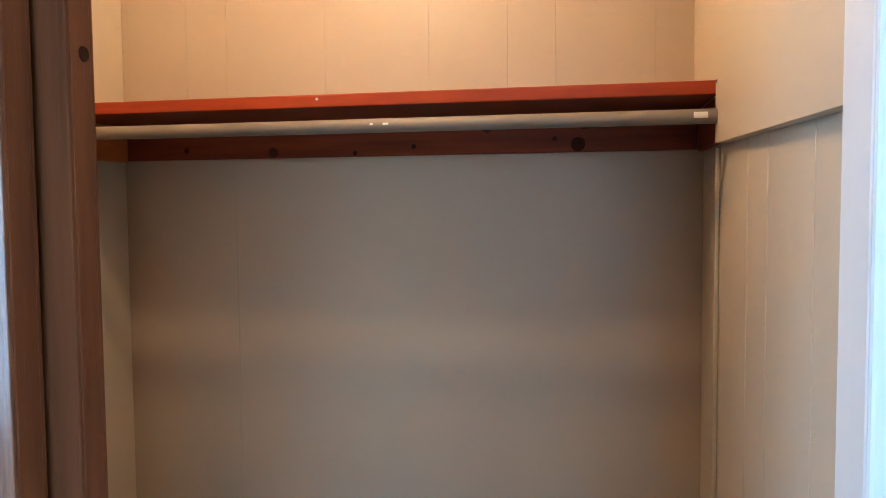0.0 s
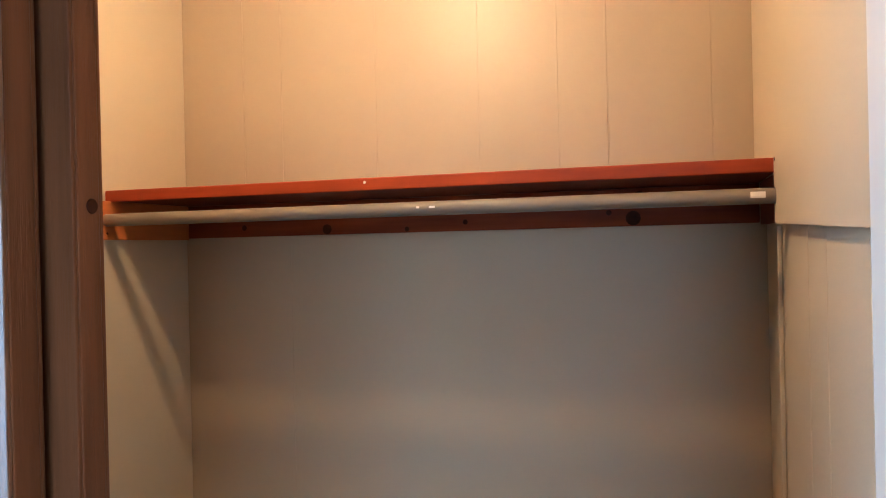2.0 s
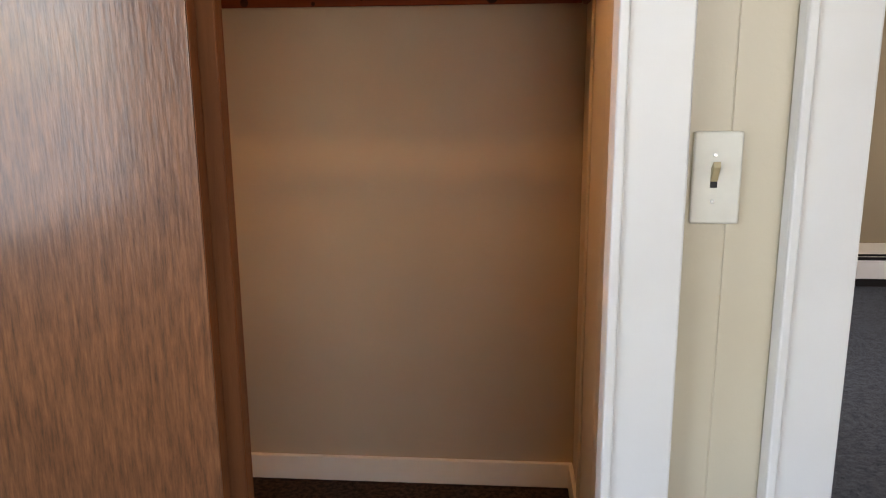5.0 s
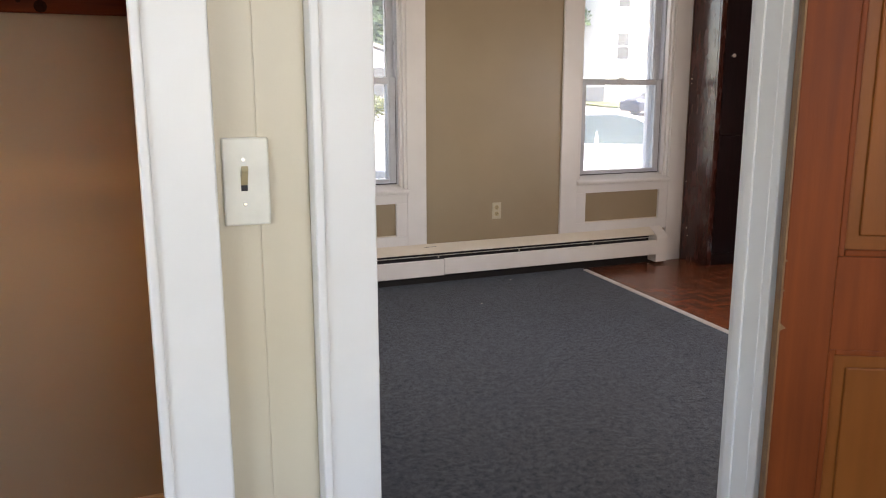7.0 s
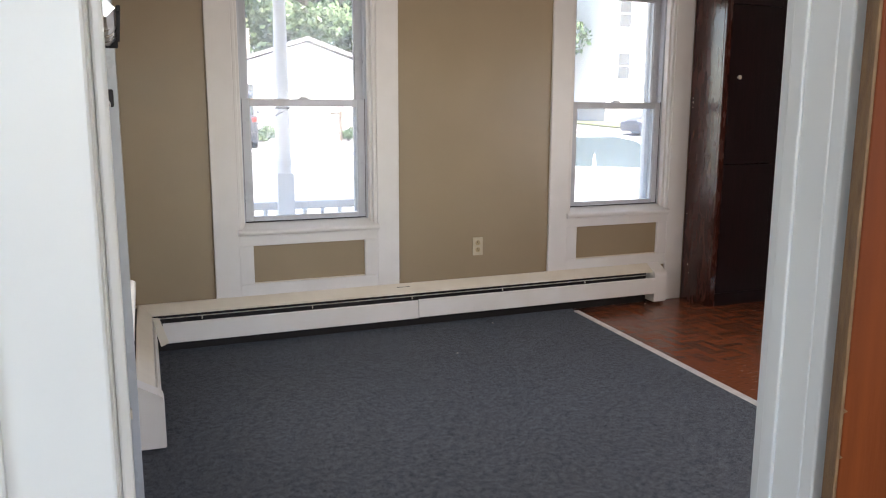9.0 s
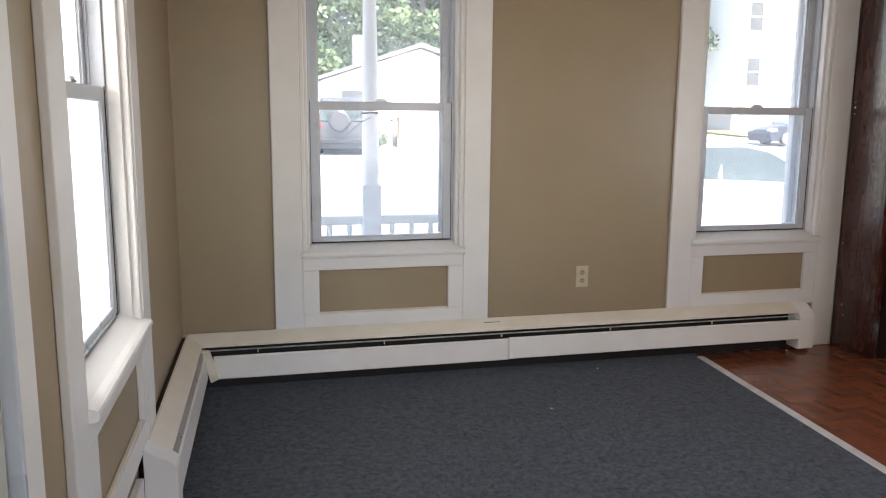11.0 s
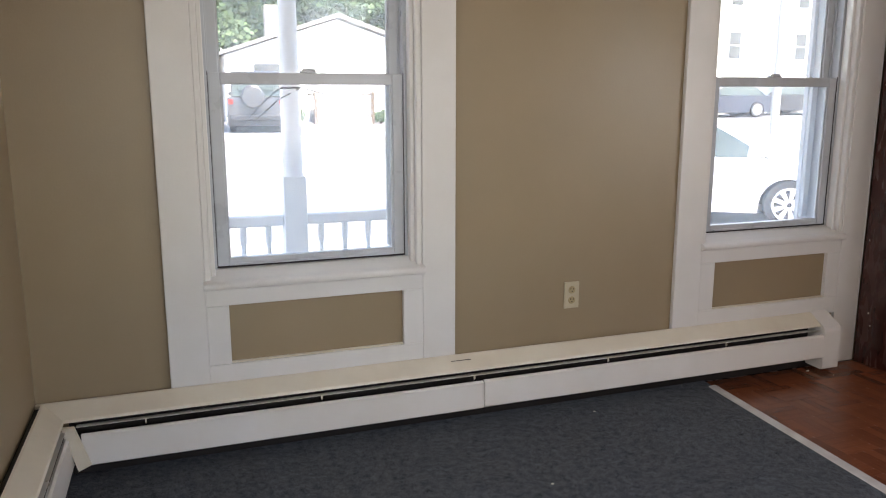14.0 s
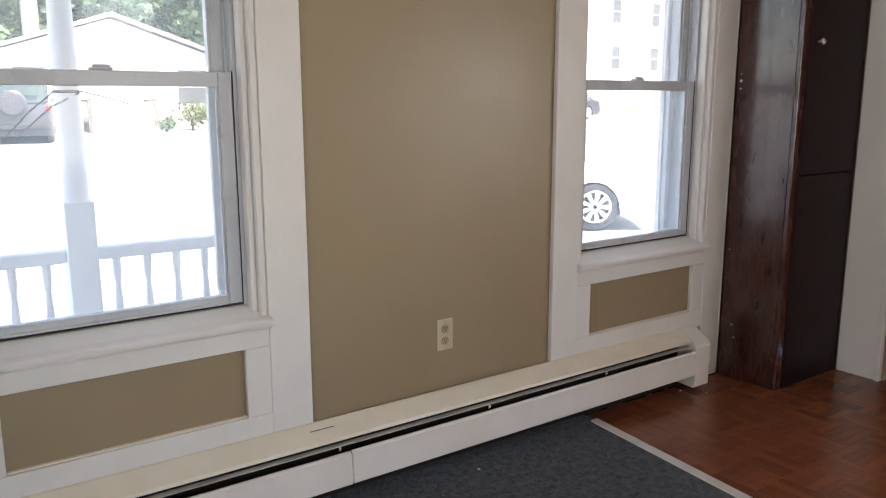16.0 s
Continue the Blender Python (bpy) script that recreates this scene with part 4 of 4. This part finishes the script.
# ---- cars: built along x, front to +x, wheels on z = 0 ----
def wheel(car, x, y, r, side):
    # inner disc added to darken the gaps between the spokes
    w = part("wheel", lathe([(r * 0.05, -0.06), (r * 0.68, -0.06), (r * 0.70, -0.09), (r * 0.97, -0.085), (r, -0.05), (r, 0.05), (r * 0.97, 0.085), (r * 0.70, 0.09), (r * 0.68, 0.06), (r * 0.05, 0.06)], (x, y, r), 28, "y"), M_TYRE, car, "black tyre with a dark disc behind the spokes", smooth=True)
    ring = [(x + r * 0.66 * math.cos(math.pi * k / 14), y + side * 0.094, r + r * 0.66 * math.sin(math.pi * k / 14)) for k in range(29)]
    part("rim", tube(ring, 0.014, seg=6), M_RIM, w, "silver rim")
    bm = bmesh.new()
    for k in range(9):
        a = 2 * math.pi * k / 9
        c, s = math.cos(a), math.sin(a)
        vs = []
        for rr, hw in ((0.10 * r, 0.016), (0.62 * r, 0.034)):
            for q in (-hw, hw):
                for d in (0.0905, 0.104):
                    vs.append(bm.verts.new((x + rr * c - q * s, y + side * d, r + rr * s + q * c)))
        for q in ((0, 1, 3, 2), (4, 6, 7, 5), (0, 4, 5, 1), (2, 3, 7, 6), (1, 5, 7, 3), (0, 2, 6, 4)):
            bm.faces.new([vs[i] for i in q])
    bmesh.ops.recalc_face_normals(bm, faces=bm.faces[:])
    part("spokes", bm, M_RIM, w, "silver spokes")


def loft(profile, halves, bm=None):
    """A closed side profile (x, z) carried across the width; halves: (y as a share, inset) pairs."""
    bm = bm or bmesh.new()
    cx = sum(p[0] for p in profile) / len(profile)
    cz = sum(p[1] for p in profile) / len(profile)
    rows = [[bm.verts.new((cx + (x - cx) * s, y, cz + (z - cz) * s)) for x, z in profile] for y, s in halves]
    k = len(profile)
    for p, q in zip(rows, rows[1:]):
        for i in range(k):
            bm.faces.new((p[i], p[(i + 1) % k], q[(i + 1) % k], q[i]))
    bm.faces.new(rows[0][::-1])
    bm.faces.new(rows[-1])
    bmesh.ops.recalc_face_normals(bm, faces=bm.faces[:])
    return bm


def arch(x, r, n=9):
    return [(x + r * math.cos(math.pi * k / n), 0.30 + r * math.sin(math.pi * k / n)) for k in range(n + 1)]


def car(name, paint, label, tall=0.0, spare=False):
    t = thing(name, (0, 0, 0), label, "car", "parked cars")
    ORIGIN[t.name] = Vector()
    r, wx, hw = 0.33 + tall * 0.06, 1.32, 0.88
    top = 0.92 + tall * 0.15
    low = [(2.16, 0.20), (wx + r + 0.07, 0.20)] + arch(wx, r + 0.06) + [(wx - r - 0.07, 0.20), (-wx + r + 0.07, 0.20)] + arch(-wx, r + 0.06) + [(-wx - r - 0.07, 0.20), (-2.13, 0.20), (-2.2, 0.55), (-2.12, top), (-1.6, top + 0.04), (0.95, top + 0.03), (1.7, top - 0.08), (2.12, top - 0.22), (2.24, 0.52)]
    part("body", loft(low, [(-hw, 0.975), (-hw + 0.05, 1.0), (0, 1.006), (hw - 0.05, 1.0), (hw, 0.975)]), paint, t, smooth=True)
    if spare:
        cab_p = [(-2.10, top + 0.02), (-2.08, top + 0.72), (-1.9, top + 0.80), (0.2, top + 0.80), (0.45, top + 0.72), (1.0, top + 0.03)]
    else:
        cab_p = [(-1.85, top + 0.02), (-1.25, top + 0.42), (-0.8, top + 0.52), (0.0, top + 0.54), (0.35, top + 0.47), (1.15, top + 0.02)]
    part("cabin_glass", loft(cab_p, [(-0.74, 0.93), (-0.70, 0.97), (0.70, 0.97), (0.74, 0.93)]), M_CARGLASS, t, "car windows coloured pale for the sky's reflection")
    roof = [p for p in cab_p if p[1] > top + 0.3]
    part("roof", loft(roof + [(roof[-1][0] + 0.02, roof[-1][1] - 0.06), (roof[0][0] - 0.02, roof[0][1] - 0.06)], [(-0.73, 0.95), (-0.66, 1.01), (0.66, 1.01), (0.73, 0.95)]), paint, t)
    for y in (-0.735, 0.735):
        for (xa, za), (xb, zb) in ((cab_p[0], roof[0]), (cab_p[-1], roof[-1]), ((-0.35, top), (-0.35, roof[0][1]))):
            part("pillar", tube([(xa * 0.97, y, za), (xb * 0.97, y * 0.94, zb - 0.02)], 0.035, seg=6), paint, t)
        part("mirror", loft([(0.72, top + 0.05), (0.95, top + 0.06), (0.93, top + 0.18), (0.74, top + 0.19)], [(y * 1.22, 0.8), (y * 1.30, 1.0), (y * 1.36, 0.8)]), paint, t)
        part("headlight", box(1.86, y * 1.02 - 0.16, top - 0.30, 2.165, y * 1.02 + 0.16, top - 0.17, 0.02), M_VINYL, t, "clear headlight")
        part("tail_light", box(-2.20, y * 1.04 - 0.07, top - 0.20, -2.10, y * 1.04 + 0.07, top - 0.06, 0.02), M_RED, t, "red tail light")
    for x in (wx, -wx):
        for side in (-1, 1):
            wheel(t, x, side * (hw - 0.10), r, side)
    part("bumper", box(-2.27, -0.80, 0.36, -2.10, 0.80, 0.54, 0.04), M_TYRE if spare else paint, t)
    part("underside", box(-2.0, -0.75, 0.20, 2.0, 0.75, 0.32), M_TYRE, t)
    if spare:
        part("spare_wheel", lathe([(0.30, -2.20), (0.36, -2.24), (0.36, -2.36), (0.30, -2.40), (0.05, -2.41)], (0, 0.1, top + 0.02), 24, "x"), paint, t, "grey covered spare wheel")
        part("rear_window", box(-2.125, -0.55, top + 0.22, -2.085, 0.55, top + 0.62, 0.02), M_CARGLASS, t)
    return t


c1 = car("white_car", M_CARWHITE, "white sedan parked by the kerb")
c1.matrix_world = pose(8.36, 11.99, -0.485, 0, 0, -35)
c2 = car("blue_car", M_CARBLUE, "dark blue-grey hatchback parked across the road")
c2.matrix_world = pose(25.3, 32.0, slope(32.0), 0, 0, 176)
c4 = car("black_car", M_TYRE, "black sedan parked behind the blue-grey one")
c4.matrix_world = pose(29.4, 33.0, slope(33.0), 0, 0, 178)
c3 = car("sport_utility_car", M_CARGREY, "grey sport utility car with a covered spare wheel", tall=1.0, spare=True)
c3.matrix_world = pose(4.16, 29.4, slope(28), 0, 0, 82)


# ---- houses ----
def house_window(t, x, y, z0, w, h):
    f = part("window", box(x - w / 2 - 0.08, y - 0.05, z0 - 0.08, x + w / 2 + 0.08, y + 0.02, z0 + h + 0.08, 0.01), M_WHITEPAINT, t)
    part("pane", box(x - w / 2, y - 0.058, z0, x + w / 2, y - 0.0505, z0 + h), M_HOUSEGLASS, f, "dull glass")
    part("bar", box(x - w / 2, y - 0.075, z0 + h / 2 - 0.025, x + w / 2, y - 0.059, z0 + h / 2 + 0.025), M_WHITEPAINT, f)


HX, HY = 7.45, 31.8
HZ = slope(HY)
h1 = thing("gable_house", (HX, HY, HZ), "white single-storey house with a low gable roof", "house")
part("wall", prism([(HX - 4.1, HZ - 0.3), (HX + 4.1, HZ - 0.3), (HX + 4.1, HZ + 2.4), (HX, HZ + 3.75), (HX - 4.1, HZ + 2.4)], HY, HY + 10, "y"), M_SIDING, h1)
for s in (-1, 1):
    part("roof_slope", prism([(HX, HZ + 3.80), (HX + s * 4.55, HZ + 2.30), (HX + s * 4.55, HZ + 2.42), (HX, HZ + 3.95)], HY - 0.35, HY + 10.3, "y"), M_ROOF, h1)
part("chimney", box(HX - 2.45, HY + 1.2, HZ + 2.3, HX - 2.0, HY + 1.7, HZ + 4.3), M_BRICKC, h1)
house_window(h1, HX - 2.6, HY, HZ + 0.9, 1.0, 1.2)
house_window(h1, HX + 2.7, HY, HZ + 0.9, 1.1, 1.2)
part("door", box(HX - 0.6, HY - 0.04, HZ + 0.45, HX + 0.35, HY, HZ + 2.35), M_WHITEPAINT, h1)
for k in range(3):
    part("step", box(HX - 1.1, HY - 1.5 + 0.35 * k, HZ - 0.1, HX + 0.9, HY - 0.02, HZ + 0.16 * (k + 1)), M_CONCRETE, h1)
for x in (HX - 1.15, HX + 0.95):
    part("step_post", box(x - 0.06, HY - 1.5, HZ - 0.1, x + 0.06, HY - 1.38, HZ + 1.1), M_BARK, h1)
    part("step_rail", box(x - 0.04, HY - 1.4, HZ + 0.95, x + 0.04, HY - 0.02, HZ + 1.05), M_BARK, h1)
h1b = thing("side_porch", (HX - 6.2, HY + 1.5, HZ), "low grey-roofed side wing of the gable house", "house wing")
part("wall", box(HX - 8.0, HY + 1.0, HZ - 0.3, HX - 4.6, HY + 5, HZ + 2.1), M_SIDING, h1b)
part("roof_slope", prism([(HX - 8.3, HZ + 2.1), (HX - 4.56, HZ + 2.35), (HX - 4.56, HZ + 2.5), (HX - 8.3, HZ + 2.25)], HY + 0.5, HY + 5.5, "y"), M_ROOF, h1b)

BX, BY = 45.0, 43.0
BZ = slope(BY)
h2 = thing("tall_white_house", (BX, BY, BZ), "large white two-storey house with rows of windows", "house")
part("foundation", box(BX - 16, BY, BZ - 0.5, BX + 16, BY + 12, BZ + 1.0), M_CONCRETE, h2)
part("wall", box(BX - 16, BY - 0.05, BZ + 1.0, BX + 16, BY + 12, BZ + 9.2), M_SIDING, h2)
part("roof_slope", prism([(BY - 0.6, BZ + 9.1), (BY + 6, BZ + 11.8), (BY + 12.6, BZ + 9.1)], BX - 16.5, BX + 16.5), M_ROOF, h2)
for x in (30.2, 35.0, 40.2, 44.3, 48.5, 53.0, 57.0):
    for z in (3.55, 6.75):
        house_window(h2, x, BY - 0.06, z, 0.85, 1.6)


# ---- plants ----
def leaves(bm, rng, centre, radius, count, size):
    for _ in range(count):
        d = Vector((rng.gauss(0, 1), rng.gauss(0, 1), rng.gauss(0, 1))).normalized() * radius * (rng.random() ** 0.35)
        d.z *= 0.75
        p = Vector(centre) + d
        u = Vector((rng.gauss(0, 1), rng.gauss(0, 1), rng.gauss(0, 1))).normalized()
        v = u.cross(Vector((rng.gauss(0, 1), rng.gauss(0, 1), rng.gauss(0, 1)))).normalized()
        s = size * rng.uniform(0.6, 1.3)
        bm.faces.new([bm.verts.new(p + q) for q in (u * s, v * s * 0.55, -u * s, -v * s * 0.55)])


def tree(name, height, spread, seed, label):
    rng = random.Random(seed)
    t = thing(name, (0, 0, 0), label, "tree", "trees behind the house")
    ORIGIN[t.name] = Vector()
    part("trunk", tube([(0, 0, -0.3), (0.1, 0, height * 0.3), (0.0, 0.1, height * 0.6), (0.1, 0, height * 0.9)], [0.35, 0.26, 0.16, 0.05]), M_BARK, t)
    crown = bmesh.new()
    for k in range(30):
        a, h = rng.uniform(0, 2 * math.pi), rng.uniform(0.22, 1.0) * height
        rr = spread * (1.0 - 0.55 * abs(h / height - 0.5)) * rng.uniform(0.35, 1.0)
        c = (rr * math.cos(a), rr * math.sin(a), h)
        if k % 3 == 0:
            part("limb", tube([(0, 0, h * 0.75), (c[0] * 0.5, c[1] * 0.5, h * 0.9), c], [0.11, 0.07, 0.02], seg=6), M_BARK, t)
        leaves(crown, rng, c, spread * rng.uniform(0.28, 0.46), 420, 0.20)
    tagged(part("crown", crown, M_LEAF, t), kind="stuff")
    return t


tr = tree("leafy_tree", 12.0, 4.2, 3, "tall broad-leaved tree in full summer leaf")
tr.matrix_world = pose(4.0, 46.5, 1.0)
for x, y, s in ((-2.5, 45, 40), (11, 47, 110), (17.5, 44.5, 200), (0.5, 50, 290), (14, 51, 20), (24, 47, 75), (-9, 48, 150), (7.5, 52, 330), (20, 53, 250), (-5.5, 52, 10)):
    copy_thing(tr, pose(x, y, 0.9, 0, 0, s))


def shrub(x, y, r, material, seed, label):
    rng = random.Random(seed)
    t = thing("shrub", (x, y, slope(y)), label, "shrub", "shrubs by the house")
    part("stem", tube([(x, y, slope(y) - 0.1), (x, y, slope(y) + r * 0.7)], 0.05, seg=6), M_BARK, t)
    bm = bmesh.new()
    for _ in range(7):
        leaves(bm, rng, (x + rng.uniform(-0.5, 0.5) * r, y + rng.uniform(-0.3, 0.3) * r, slope(y) + r * rng.uniform(0.3, 0.8)), r * 0.5, 140, 0.07)
    tagged(part("foliage", bm, material, t), kind="stuff")


shrub(HX + 2.3, HY - 1.0, 0.95, M_BUSH, 5, "rounded yellow-green shrub by the house")
shrub(HX - 1.9, HY - 1.2, 0.55, M_LEAF, 6, "small green shrub by the steps")
shrub(HX + 1.3, HY - 1.3, 0.42, M_LEAF, 7, "small green shrub by the steps")
shrub(HX - 3.6, HY - 1.4, 0.75, M_BUSH, 8, "orange-green flowering shrub by the house")
struct("utility_pole", lathe([(0.15, slope(23.8)), (0.12, 9.0)], (20.87, 23.8, 0), 12), M_CONCRETE, "weathered utility pole across the road", "pole")

# ---- parquet pieces ----
rng = random.Random(11)
finger = box(-0.0797, -0.0197, -0.0042, 0.0797, 0.0197, 0.0, 0.0003)
finger_mesh = mesh_of("finger", finger, M_FINGER)
joined = []
cell, n = 0.16, 4
count = 0
iy = 0
while FAR - 0.16 * (iy + 1) > 1.4:
    ix = 0
    while 2.955 + 0.16 * ix < RIGHT - 0.02:
        cx, cy = 2.955 + 0.16 * (ix + 0.5), FAR - 0.03 - 0.16 * (iy + 0.5)
        if cx < edge_x(cy) - 0.06:
            ix += 1
            continue
        for k in range(n):
            off = -0.06 + 0.04 * k
            turn = (ix + iy) % 2
            if iy < 8:
                ob = new("parquet_finger", finger_mesh)
                ob.parent = parquet
                ob.matrix_basis = pose(cx + (off if turn else 0), cy + (0 if turn else off), 0.0, 0, 0, 90 if turn else 0)
            else:
                joined.append((cx + (off if turn else 0), cy + (0 if turn else off), turn))
        ix += 1
    iy += 1
bm = bmesh.new()
for x, y, turn in joined:
    hx, hy = (0.0197, 0.0797) if turn else (0.0797, 0.0197)
    bm_box(bm, x - hx, y - hy, -0.0042, x + hx, y + hy, 0.0)
rest = new("parquet_field", mesh_of("parquet_field", bm, M_FINGER))
rest.parent = parquet
tagged(rest, kind="stuff")
